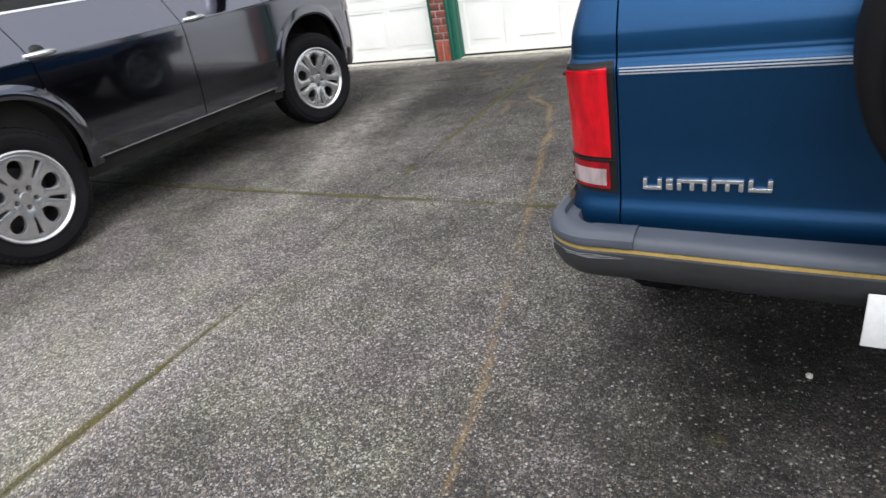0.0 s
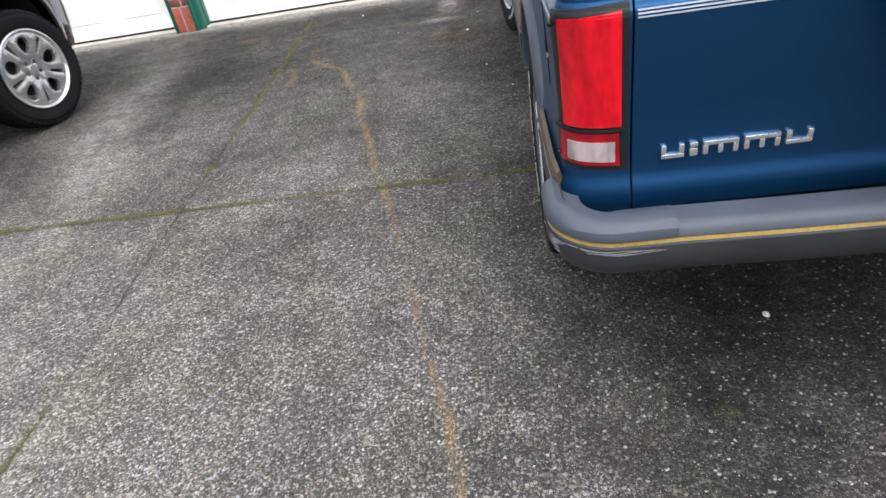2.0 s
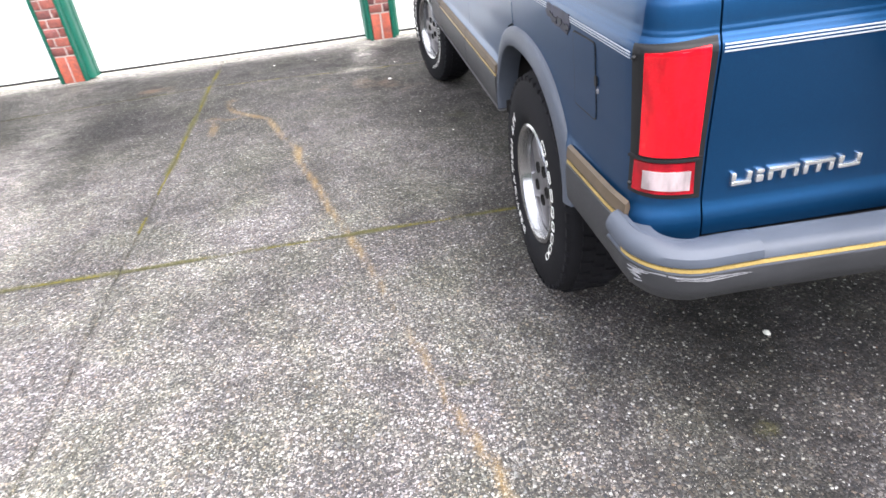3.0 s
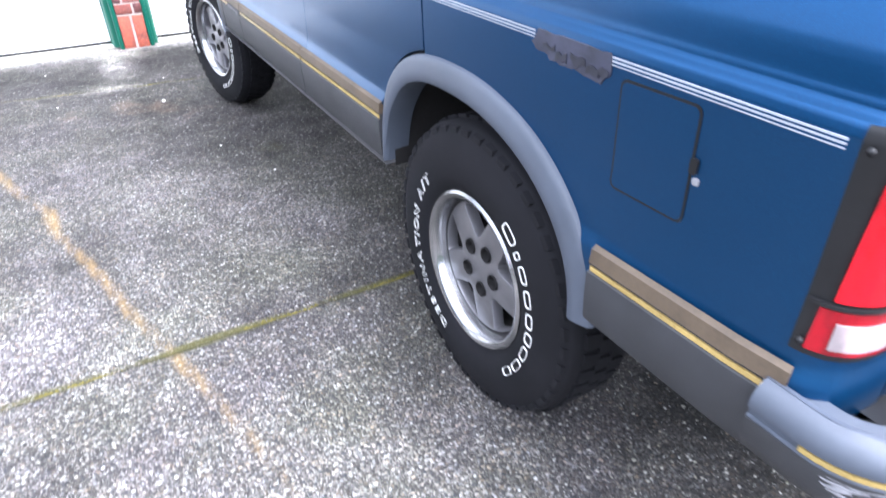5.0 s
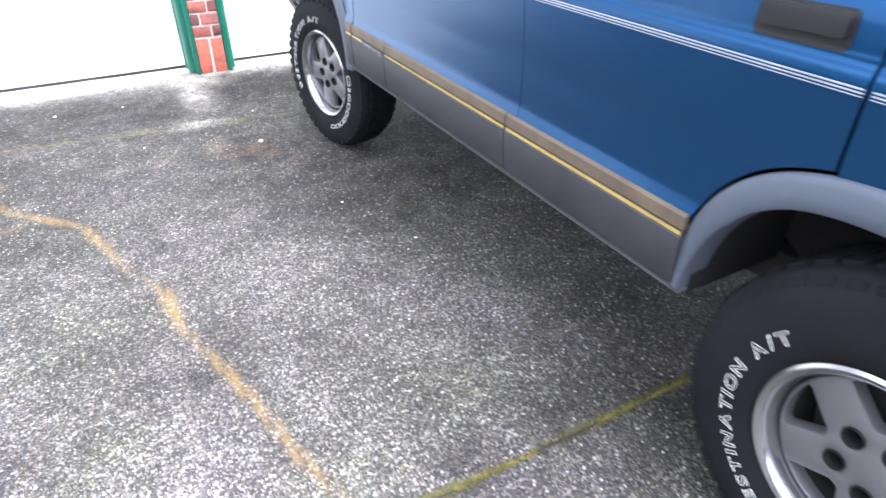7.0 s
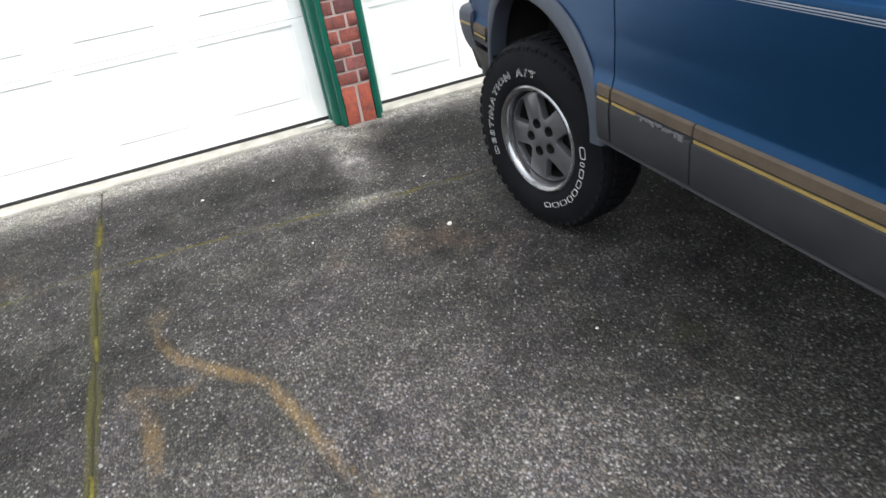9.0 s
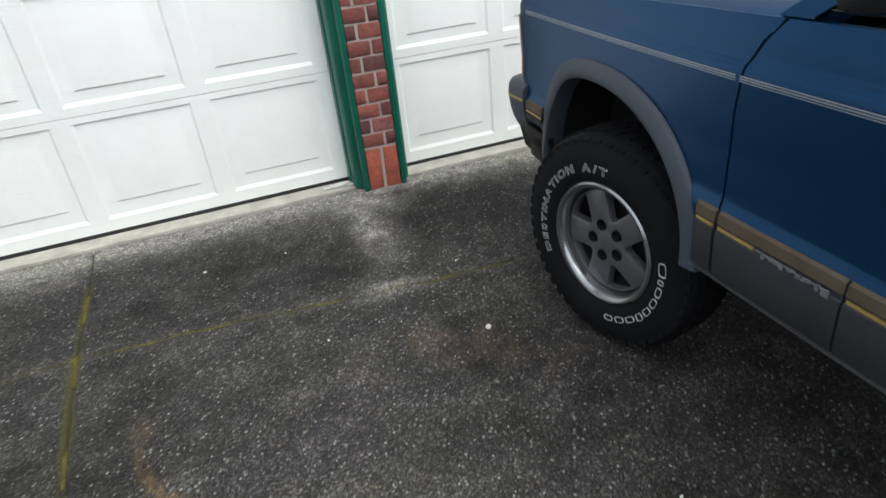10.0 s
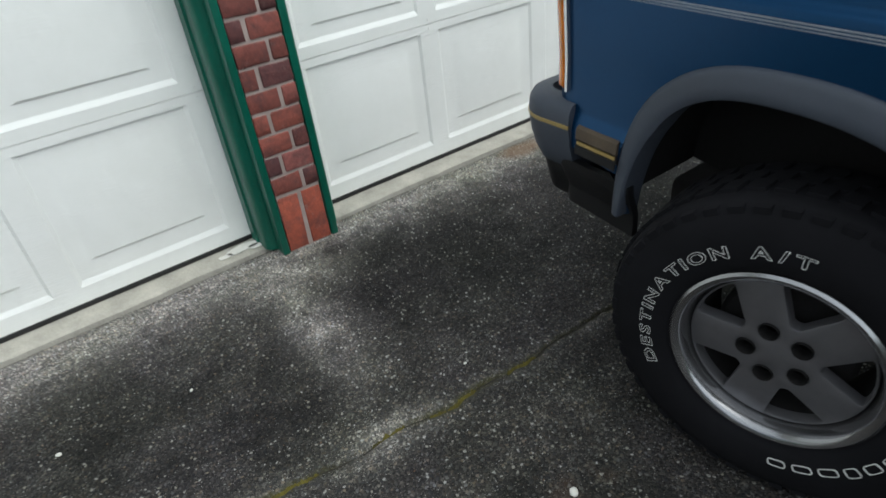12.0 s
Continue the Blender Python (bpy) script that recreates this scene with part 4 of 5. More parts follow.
def suv_wheel(parent, x, y, z, side, turn, arcs, RR, steer=0.0):
    """side -1: the left of the car, its outer face towards -x."""
    R, W = 0.372, 0.222
    tyre = part("wheel", wheel_tyre(R - 0.004, RR, W), RUBBER, parent, "black all-terrain tyre on a five-spoke alloy rim")
    tyre.matrix_basis = pose(x, y, z, 0, 0, steer if side < 0 else 180 + steer)
    settle_tyre(tyre, z)
    settle_tyre(part("tread", tread_blocks(R, W), RUBBER, tyre), z)
    if side < 0:
        words = [None if ch == " " else glyph(ch) for ch in "DESTINATION A/T"]
        sidewall_run(words, RR + 0.053, RR + 0.078, radians(arcs[0]), radians(arcs[1]), -W / 2 - 0.0004, tyre, "sidewall_letter")
        blocks = [plain_block(wide, tall) for wide, tall in ((0.62, 0.74), (0.22, 0.56), (0.50, 0.56), (0.50, 0.56), (0.46, 0.60), (0.40, 0.66), (0.54, 0.56), (0.54, 0.56), (0.50, 0.56))]
        sidewall_run(blocks, RR + 0.053, RR + 0.078, radians(arcs[2]), radians(arcs[3]), -W / 2 - 0.0004, tyre, "sidewall_mark")
    # rim: lip, barrel and a five-spoke face
    lip = [(RR + 0.012, -W / 2 + 0.020), (RR + 0.014, -W / 2 + 0.012), (RR + 0.008, -W / 2 + 0.007), (RR - 0.002, -W / 2 + 0.010), (RR - 0.008, -W / 2 + 0.018), (RR - 0.012, -W / 2 + 0.034), (RR - 0.017, -W / 2 + 0.056), (RR - 0.021, -W / 2 + 0.080)]
    part("rim_lip", lathe(lip, "x", 72), BRIGHT, tyre, "bright machined rim lip")
    part("rim_barrel", lathe([(RR - 0.021, -W / 2 + 0.055), (RR - 0.028, -W / 2 + 0.10), (RR - 0.03, W / 2 - 0.03), (RR - 0.002, W / 2 - 0.01)], "x", 48), WELL, tyre)
    holes = [spoke_hole(k, 5, 0.084, RR - 0.026, 0.008, 0.060, radians(turn + 36), 0.010) for k in range(5)]
    holes += [circle(0.0200, 18, 0.058 * math.cos(radians(turn + 72 * k)), 0.058 * math.sin(radians(turn + 72 * k))) for k in range(5)]
    face = plate_with_holes(circle(RR - 0.020, 80), holes, 0.030, 0.004)
    for v in face.verts:
        rr = math.hypot(v.co.y, v.co.z)
        v.co.x += -0.010 * (1 - (rr / 0.19) ** 2)
    f = part("spokes", face, ALLOY, tyre, "dull grey cast five-spoke face", angle=30)
    f.matrix_basis = pose(-W / 2 + 0.048, 0, 0)
    for k in range(5):
        bm = bmesh.new()
        c = Matrix.Translation((-W / 2 + 0.088, 0.058 * math.cos(radians(turn + 72 * k)), 0.058 * math.sin(radians(turn + 72 * k)))) @ Matrix.Rotation(radians(90), 4, "Y")
        bmesh.ops.create_cone(bm, cap_ends=True, segments=6, radius1=0.0125, radius2=0.0115, depth=0.022, matrix=c)
        part("lug_nut", bm, UNDER, tyre)
        # added sleeve in the lug hole, its shade put in as near-black colour
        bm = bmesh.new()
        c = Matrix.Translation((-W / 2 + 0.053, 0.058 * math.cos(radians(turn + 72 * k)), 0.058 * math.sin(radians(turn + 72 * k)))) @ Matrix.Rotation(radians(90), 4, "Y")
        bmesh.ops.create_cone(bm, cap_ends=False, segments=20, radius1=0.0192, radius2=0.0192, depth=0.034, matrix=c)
        part("lug_pocket", bm, WELL, tyre, "near-black sleeve giving the lug hole its shade")
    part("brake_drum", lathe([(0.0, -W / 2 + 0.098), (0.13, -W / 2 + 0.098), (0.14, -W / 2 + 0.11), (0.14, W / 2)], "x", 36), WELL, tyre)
    return tyre


def flare(arch, t0, t1, shell, drop=None, mirror=False):
    """A wheel-arch flare: a rounded lip that follows the opening."""
    prof = [(0.003, -0.004), (0.002, 0.006), (-0.002, 0.011), (-0.012, 0.015), (-0.032, 0.019), (-0.048, 0.020), (-0.056, 0.016), (-0.059, 0.004), (-0.057, -0.055)]
    bm = bmesh.new()
    line = arch_line(arch, t0, t1, 60)
    if drop:
        line = [(line[0][0], z) for z in (drop[0],)] + line + [(line[-1][0], z) for z in (drop[1],)]
    yc, zc = arch[0], arch[1]
    rails = []
    for k, (y, z) in enumerate(line):
        p, q = line[max(0, k - 1)], line[min(len(line) - 1, k + 1)]
        d = Vector((q[0] - p[0], q[1] - p[1])).normalized()
        nrm = Vector((d.y, -d.x))
        if nrm.dot(Vector((y - yc, z - zc))) < 0:
            nrm = -nrm
        base = suv_width(y)
        thin = 1.0 if y < yc else 0.45 + 0.55 * min(1.0, max(0.0, (z - zc - 0.02) / (0.62 * arch[4])))
        rails.append([(-(base + o), y + nrm.x * r * thin, z + nrm.y * r * thin) for r, o in prof])
    add_sweep(bm, rails, caps=False)
    return mirrored(bm) if mirror else bm


def clad_lift(y):
    """The moulding's upper lines climb towards the nose."""
    return 0.017 * y - 0.0035 if y > 0.2 else 0.001 + 0.02 * max(0.0, -0.39 - y)


def sill_lift(y):
    """The sill climbs a little less."""
    return 0.0114 * y - 0.0117 if y > 0.2 else 0.0


def cladding(u0, u1, shell, mirror=False, step=0.06, zlow=0.505):
    """Lower side moulding: a wide grey band under a narrow groove."""
    prof = [(zlow + 0.002, -0.02), (zlow, 0.012), (zlow + 0.010, 0.019), (0.59, 0.024), (0.611, 0.023), (0.614, 0.018), (0.624, 0.018), (0.627, 0.022)]
    bm = bmesh.new()
    n = max(2, int((u1 - u0) / step))
    rails = []
    for k in range(n + 1):
        u = u0 + (u1 - u0) * k / n
        x, y, nx, ny = shell.plan(u)
        lift = clad_lift(y)
        rails.append([(x + nx * o, y + ny * o, z + (lift if z > 0.58 else sill_lift(y))) for z, o in prof] + [(x - nx * 0.02, y - ny * 0.02, 0.627 + lift)])
    add_sweep(bm, rails, closed=True)
    return mirrored(bm) if mirror else bm


def band(u0, u1, shell, prof, mirror=False, step=0.06, climb=True):
    bm = bmesh.new()
    n = max(2, int(abs(u1 - u0) / step))
    rails = []
    for k in range(n + 1):
        u = u0 + (u1 - u0) * k / n
        x, y, nx, ny = shell.plan(u)
        lift = clad_lift(y) if climb else sill_lift(y)
        rails.append([(x + nx * o, y + ny * o, z + lift) for z, o in prof])
    add_sweep(bm, rails, closed=True)
    return mirrored(bm) if mirror else bm


def bumper_path(w, y_end, y_face, r, sign, n=10):
    """Plan of a bumper from one side round to the other: points and outward normals."""
    pts = [(-w, y_end, -1, 0), (-w, y_face - sign * r, -1, 0)]
    for k in range(1, n + 1):
        a = math.pi / 2 * k / n
        pts.append((-w + r - r * math.cos(a), y_face - sign * r + sign * r * math.sin(a), -math.cos(a), sign * math.sin(a)))
    for x in (-0.62, -0.4, -0.2, 0.0):
        pts.append((x, y_face + sign * 0.015 * (1 - (x / 0.62) ** 2), 0, sign))
    return pts + [(-x, y, -nx, ny) for x, y, nx, ny in pts[-2::-1]]


def along(path, prof, only=None):
    bm = bmesh.new()
    rails = []
    for x, y, nx, ny in path:
        if only is None or only(x, y):
            rails.append([(x + nx * o, y + ny * o, z) for z, o in prof])
    add_sweep(bm, rails, closed=True)
    return bm


def rounded(a, b, c, d, r):
    pts = []
    for cx, cz, q in ((b - r, d - r, 0), (a + r, d - r, 1), (a + r, c + r, 2), (b - r, c + r, 3)):
        pts += [(cx + r * math.cos(math.pi / 2 * (q + k / 4)), cz + r * math.sin(math.pi / 2 * (q + k / 4))) for k in range(5)]
    return pts


def residue(u0, u1, shell, mirror):
    """Torn flakes of glue along the groove of a lost stripe."""
    random.seed(23)
    bm = bmesh.new()
    u = u0
    while u < u1:
        w = random.uniform(0.006, 0.018)
        lo = 0.622 - random.choice((0.006, 0.010, 0.018, 0.024)) * random.uniform(0.7, 1.1)
        rails = []
        for k in range(4):
            x, y, nx, ny = shell.plan(u + w * k / 3)
            zl, zh = lo + random.uniform(0, 0.006), 0.6225 + random.uniform(-0.003, 0.001)
            rails.append([(x + nx * o, y + ny * o, z + clad_lift(y)) for z, o in ((zl, 0.020), (zl, 0.0248), (zh, 0.0248), (zh, 0.020))])
        add_sweep(bm, rails, closed=True)
        u += w * random.uniform(0.75, 1.3)
    return mirrored(bm) if mirror else bm


def build_suv():
    car = tagged(empty("sport_utility", pose(0, 0, 0)), label="older teal-blue four-door sport utility parked on the driveway facing the garage", category="car")
    S = suv_shell
    ug = S.rear_u(-0.6785)
    ra, fa = REAR_ARCH, FRONT_ARCH
    for mir in (False, True):
        # quarter panel, from the tailgate gap round the corner to the rear door
        out = [(ug, 0.545), (ug, BELT), (0.190, BELT), (0.192, 1.0), (0.198, 0.850)]
        out += arch_line(ra, arch_turn(ra, 0.198), math.pi, 24)
        out += [(ra[0] - ra[3], 0.52), (-0.70, 0.53), (-0.80, 0.545)]
        part("quarter_panel", S.panel(out, mirror=mir), BLUE, car)
        d = arch_line(ra, 0.0, arch_turn(ra, 0.204, 0.010), 14, 0.010)
        out = [(0.204, 0.856), (0.198, 1.0), (0.196, BELT), (1.0305, BELT), (1.0325, 0.515), (d[0][0] + 0.002, 0.515)] + d
        rdoor = part("rear_door", S.panel(out, mirror=mir), BLUE, car)
        out = [(1.0350, 0.515), (1.0330, BELT), (2.170, BELT), (2.205, 1.085), (2.236, 1.030), (2.249, 0.930), (2.249, 0.80), (2.240, 0.515)]
        fdoor = part("front_door", S.panel(out, mirror=mir), BLUE, car)
        out = [(2.246, 0.49), (2.255, 0.80), (2.255, 0.930), (2.242, 1.032), (2.212, 1.088), (2.190, 1.110), (2.180, 1.130), (2.40, 1.128), (2.80, 1.121), (3.10, 1.112), (3.28, 1.102), (3.345, 1.090), (3.375, 1.068), (3.375, 0.66), (3.15, 0.62), (3.137, 0.52)]
        out += arch_line(fa, 0.0, math.pi, 36)
        out += [(fa[0] - fa[3], 0.49)]
        part("front_fender", S.panel(out, mirror=mir), BLUE, car)
        # flares, wells, cladding
        part("wheel_arch_flare", flare(ra, 0.02, math.pi - 0.02, S, drop=(0.505, 0.50), mirror=mir), GREYP, car, "faded grey plastic wheel-arch flare")
        part("wheel_arch_flare", flare(fa, 0.02, math.pi - 0.02, S, drop=(0.52, 0.49), mirror=mir), GREYP, car, "faded grey plastic wheel-arch flare")
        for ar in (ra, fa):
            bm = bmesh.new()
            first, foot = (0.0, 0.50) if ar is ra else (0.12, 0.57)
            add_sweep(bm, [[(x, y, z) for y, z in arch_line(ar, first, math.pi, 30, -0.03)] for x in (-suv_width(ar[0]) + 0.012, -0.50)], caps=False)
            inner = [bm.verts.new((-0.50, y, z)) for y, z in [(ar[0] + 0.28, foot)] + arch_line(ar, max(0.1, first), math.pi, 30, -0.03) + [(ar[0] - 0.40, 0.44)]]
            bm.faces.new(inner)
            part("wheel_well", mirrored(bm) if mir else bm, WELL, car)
        tan = [(0.6275, 0.016), (0.629, 0.0215), (0.655, 0.0185), (0.661, 0.010), (0.6275, 0.0)]
        yel = [(0.6145, 0.017), (0.6150, 0.0215), (0.6232, 0.0215), (0.6236, 0.017)]
        runs = [(-0.757, ra[0] - ra[3] + 0.012), (ra[0] + ra[2] - 0.012, 1.070), (1.076, 1.898), (1.904, 2.238), (2.248, fa[0] - fa[3] + 0.012), (fa[0] + fa[2] - 0.012, 3.29)]
        for k, (a, b) in enumerate(runs):
            c = part("side_cladding", cladding(a, b, S, mir, zlow=0.505 if k < 5 else 0.60), CLAD if k < 5 else BLACKT, car, "weathered dark grey lower side cladding")
            part("tan_band", band(a, b, S, tan, mir), TANB, c, "faded tan band")
            if k == 3:
                part("gold_line", band(2.125, b - 0.004, S, yel, mir), YELLOW, c, "thin gold stripe")
                part("glue_residue", residue(1.93, 2.115, S, mir), RESIDUE, c, "ragged grey glue left by a lost strip")
            else:
                part("gold_line", band(a + 0.004, b - 0.004, S, yel, mir), YELLOW, c, "thin gold stripe")
        part("sill_flange", band(ra[0] + ra[2] - 0.03, fa[0] - fa[3] + 0.02, S, [(0.496, -0.012), (0.496, 0.0165), (0.4985, 0.0175), (0.5035, -0.012)], mir, climb=False), ALLOY, car, "thin pale sill edge")
        # pinstripes with a gap at a dull patch on the near side
        spans = [(-0.728, -0.385), (-0.203, 0.188), (0.200, 1.031), (1.035, 2.246), (2.259, 3.30)] if not mir else [(-0.728, 0.188), (0.200, 1.031), (1.035, 2.246), (2.259, 3.30)]
        for a, b in spans:
            for z, h in ((0.9597, 0.0013), (0.9645, 0.0022), (0.9698, 0.0024)):
                part("pinstripe", S.strip(a, b, z, z + h, 0.0016, 0.003, mir, slope=RAKE), STRIPE, car)
        # door handles in dark recesses
        for door, y0 in ((rdoor, 0.245), (fdoor, 1.08)):
            part("handle_recess", S.panel(rounded(y0, y0 + 0.160, 1.013, 1.072, 0.012), off=0.002, thick=0.01, mirror=mir, step=0.08), BLACKT, door, "black handle recess")
            part("door_handle", S.panel(rounded(y0 + 0.008, y0 + 0.152, 1.032, 1.067, 0.008), off=0.010, thick=0.012, mirror=mir, step=0.08), BLACKT, door, "black pull handle")
        # glass and pillars
        zt = 1.50
        for a, b, a2, b2 in ((-0.62, 0.14, -0.52, 0.14), (0.23, 0.98, 0.23, 0.98), (1.08, 2.12, 1.08, 1.62)):
            part("side_window", S.panel([(a, BELT + 0.02), (b, BELT + 0.02), (b2, zt), (a2, zt)], off=-0.006, thick=0.005, mirror=mir, step=0.2), GLASS, car, "dark tinted side window")
        for a, b, a2, b2 in ((-0.70, -0.625, -0.66, -0.525), (0.145, 0.225, 0.145, 0.225), (0.985, 1.075, 0.985, 1.075), (2.125, 2.20, 1.625, 1.70)):
            part("window_pillar", S.panel([(a, BELT + 0.004), (b, BELT + 0.004), (b2, zt + 0.02), (a2, zt + 0.02)], thick=0.03, mirror=mir, step=0.2), BLUE, car)
        # tail lamp round the corner
        lu0, lu1 = S.rear_u(-0.683), -0.742
        lamp = part("tail_lamp", S.panel([(lu0, 0.679), (lu1, 0.690), (lu1, 0.978), (lu0, 0.988)], off=0.003, thick=0.012, mirror=mir, step=0.02), BLACKT, car, "black-framed red tail lamp with clear reversing lens")
        part("red_lens", S.panel([(lu0 + 0.012, 0.769), (lu1 - 0.027, 0.773), (lu1 - 0.030, 0.966), (lu0 + 0.014, 0.975)], off=0.007, thick=0.012, mirror=mir, step=0.02), REDL, lamp)
        part("red_lens", S.panel([(lu0 + 0.015, 0.691), (lu1 - 0.015, 0.699), (lu1 - 0.017, 0.761), (lu0 + 0.017, 0.757)], off=0.0065, thick=0.012, mirror=mir, step=0.02), REDD, lamp)
        part("reversing_lens", S.panel([(lu0 + 0.024, 0.700), (lu1 - 0.037, 0.706), (lu1 - 0.037, 0.744), (lu0 + 0.024, 0.740)], off=0.0085, thick=0.005, mirror=mir, step=0.02), WHITEL, lamp, "cloudy clear reversing lens")
        part("lamp_divider", S.panel([(lu0 + 0.004, 0.7605), (lu1 - 0.003, 0.7645), (lu1 - 0.003, 0.7695), (lu0 + 0.004, 0.7655)], off=0.010, thick=0.012, mirror=mir, step=0.02), BLACKT, lamp)
        for z in (0.708, 0.955):
            bm = bmesh.new()
            c = S.at(lu1 - 0.010, z, 0.007)
            bmesh.ops.create_uvsphere(bm, u_segments=10, v_segments=6, radius=0.005, matrix=Matrix.Translation((-c.x if mir else c.x, c.y, c.z)))
            part("lamp_screw", bm, BLACKT, lamp)
        # corner marker lamp and headlamp
        part("corner_lamp", S.panel([(3.343, 0.790), (3.41, 0.790), (3.41, 1.005), (3.343, 1.000)], off=0.008, thick=0.02, mirror=mir, step=0.02), AMBER, car, "amber corner marker lamp")
        part("corner_lamp_bezel", S.panel([(3.334, 0.782), (3.342, 0.782), (3.342, 1.012), (3.334, 1.008)], off=0.009, thick=0.02, mirror=mir, step=0.02), CHROME, car, "thin chrome lamp bezel")
        part("headlamp", S.panel([(3.405, 0.80), (3.66, 0.80), (3.66, 0.99), (3.405, 0.99)], off=0.004, thick=0.02, mirror=mir, step=0.06), WHITEL, car)
        part("lower_valance", S.panel([(3.128, 0.455), (3.40, 0.47), (3.62, 0.48), (3.62, 0.62), (3.128, 0.60)], off=0.0, thick=0.02, mirror=mir, step=0.06), BLACKT, car, "black plastic front valance")
    # fuel door on the near side
    fy0, fy1, fz0, fz1 = -0.552, -0.407, 0.767, 0.941
    part("fuel_door_gap", S.panel(rounded(fy0 + 0.0005, fy1 - 0.0005, fz0 + 0.0005, fz1 - 0.0005, 0.012), off=0.0016, thick=0.006), BLACKT, car)
    fd = part("fuel_door", S.panel(rounded(fy0 + 0.0040, fy1 - 0.0040, fz0 + 0.0040, fz1 - 0.0040, 0.010), off=0.0022, thick=0.006), BLUE, car, "square blue fuel filler door")
    part("finger_notch", S.panel(rounded(fy0 - 0.008, fy0 + 0.004, 0.848, 0.871, 0.004), off=0.0042, thick=0.006), BLACKT, fd)
    part("paint_chip", S.panel(rounded(fy0 - 0.014, fy0 - 0.004, 0.834, 0.844, 0.003), off=0.0035, thick=0.004), SCUFF, fd, "bare white paint chip")
    random.seed(5)
    ed = []
    corners = ((-0.195, 0.950), (-0.206, 0.941), (-0.236, 0.938), (-0.246, 0.930), (-0.296, 0.925), (-0.306, 0.930), (-0.352, 0.921), (-0.366, 0.922), (-0.384, 0.938), (-0.384, 0.969), (-0.290, 0.971), (-0.212, 0.972))
    for (y0, z0), (y1, z1) in zip(corners, corners[1:] + corners[:1]):
        for k in range(4):
            ed.append((y0 + (y1 - y0) * k / 4 + random.uniform(-0.002, 0.002), z0 + (z1 - z0) * k / 4 + random.uniform(-0.003, 0.0012)))
    part("bare_patch", S.panel(ed, off=0.0018, thick=0.003), PRIMER, car, "dull grey bare patch in the stripe")
    # torn flaps of film curling off the patch
    for fy, fz, ln, drop in ((-0.228, 0.952, 0.030, 0.012), (-0.262, 0.945, 0.026, 0.016), (-0.296, 0.949, 0.034, 0.020), (-0.334, 0.941, 0.028, 0.017), (-0.362, 0.944, 0.020, 0.020)):
        top = [(fy - ln * k / 4, fz + random.uniform(-0.003, 0.003)) for k in range(5)]
        low = [(fy - ln * k / 4 + random.uniform(-0.003, 0.003), fz - drop * random.uniform(0.25, 1.0)) for k in range(4, -1, -1)]
        part("torn_flap", S.panel(top + low, off=0.0036, thick=0.002, step=0.02), FLAP, car, "dark torn flap of old film")
    # tailgate
    ua, ub = S.rear_u(-0.6745), S.rear_u(0.6745)
    gate = part("tailgate", S.panel([(ua, 0.599), (ub, 0.599), (ub, BELT + 0.02), (ua, BELT + 0.02)], step=0.08), BLUE, car)
    for z in (0.9580, 0.9640, 0.9700):
        part("pinstripe", S.strip(ua - 0.004, ub + 0.004, z, z + 0.0025, 0.0016, 0.003), STRIPE, gate)
    part("rear_window", S.panel([(ua - 0.06, BELT + 0.05), (ub + 0.06, BELT + 0.05), (ub + 0.10, 1.50), (ua - 0.10, 1.50)], off=-0.004, thick=0.006, step=0.2), GLASS, car, "dark tinted rear window")
    for a, b in ((ua, ua - 0.06), (ub + 0.06, ub)):
        part("window_pillar", S.panel([(a, BELT + 0.024), (b, BELT + 0.024), (b - (0.03 if b > -1.5 else -0.03), 1.52), (a, 1.52)], thick=0.03, step=0.2), BLUE, car)
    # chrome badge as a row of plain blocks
    bx, bz = -0.624, 0.695
    widths = [(0.042, 3), (0.015, 1), (0.063, 4), (0.063, 4), (0.046, 3)]
    badge = None
    x = bx
    for w, kind in widths:
        bm = bmesh.new()
        y = S.at(S.rear_u(x + w / 2), bz, 0).y
        h = 0.027
        z0 = bz + (x - bx) * 0.02
        zt = z0 if kind == 3 else z0 + h - 0.009
        add_box(bm, (x, y - 0.009, zt), (x + w, y + 0.002, zt + 0.009), 0.002)
        if kind == 1:
            add_box(bm, (x, y - 0.009, z0), (x + w, y + 0.002, z0 + h - 0.011), 0.002)
        if kind in (3, 4):
            for q in range(kind - 1):
                xx = x + q * (w - 0.010) / (kind - 2)
                add_box(bm, (xx, y - 0.0085, z0 + (0.0085 if kind == 3 else 0.0)), (xx + 0.010, y + 0.002, z0 + h - (0.0 if kind == 3 else 0.0085)), 0.002)
        part("badge_block", bm, CHROME, gate, "chrome tailgate badge")
        x += w + 0.0085
    # bumpers
    rp = bumper_path(0.842, -0.742, -0.938, 0.125, -1)
    prof = [(0.516, -0.12), (0.512, -0.040), (0.522, -0.022), (0.557, -0.004), (0.589, 0.000), (0.591, -0.004), (0.602, -0.004), (0.604, 0.000), (0.616, -0.002), (0.625, -0.010), (0.629, -0.024), (0.629, -0.066), (0.598, -0.072)]
    bump_ob = part("rear_bumper", along(rp, prof), GREYP, car, "grey plastic rear bumper, scuffed at the corner")
    part("gold_line", along(rp[1:-1], [(0.5920, -0.006), (0.5925, -0.0006), (0.6000, -0.0006), (0.6005, -0.006)]), YELLOW, bump_ob, "faded gold stripe")
    part("bumper_lower", along(rp, [(0.514, -0.10), (0.511, -0.030), (0.523, -0.0165), (0.557, 0.0012), (0.588, 0.0022), (0.588, -0.03)]), CLAD, bump_ob, "dark scuffed lower bumper face")
    part("bumper_gap", along(rp[2:-2], [(0.575, -0.15), (0.575, -0.068), (0.592, -0.068), (0.592, -0.15)]), BLACKT, bump_ob, "black gap under the tailgate")
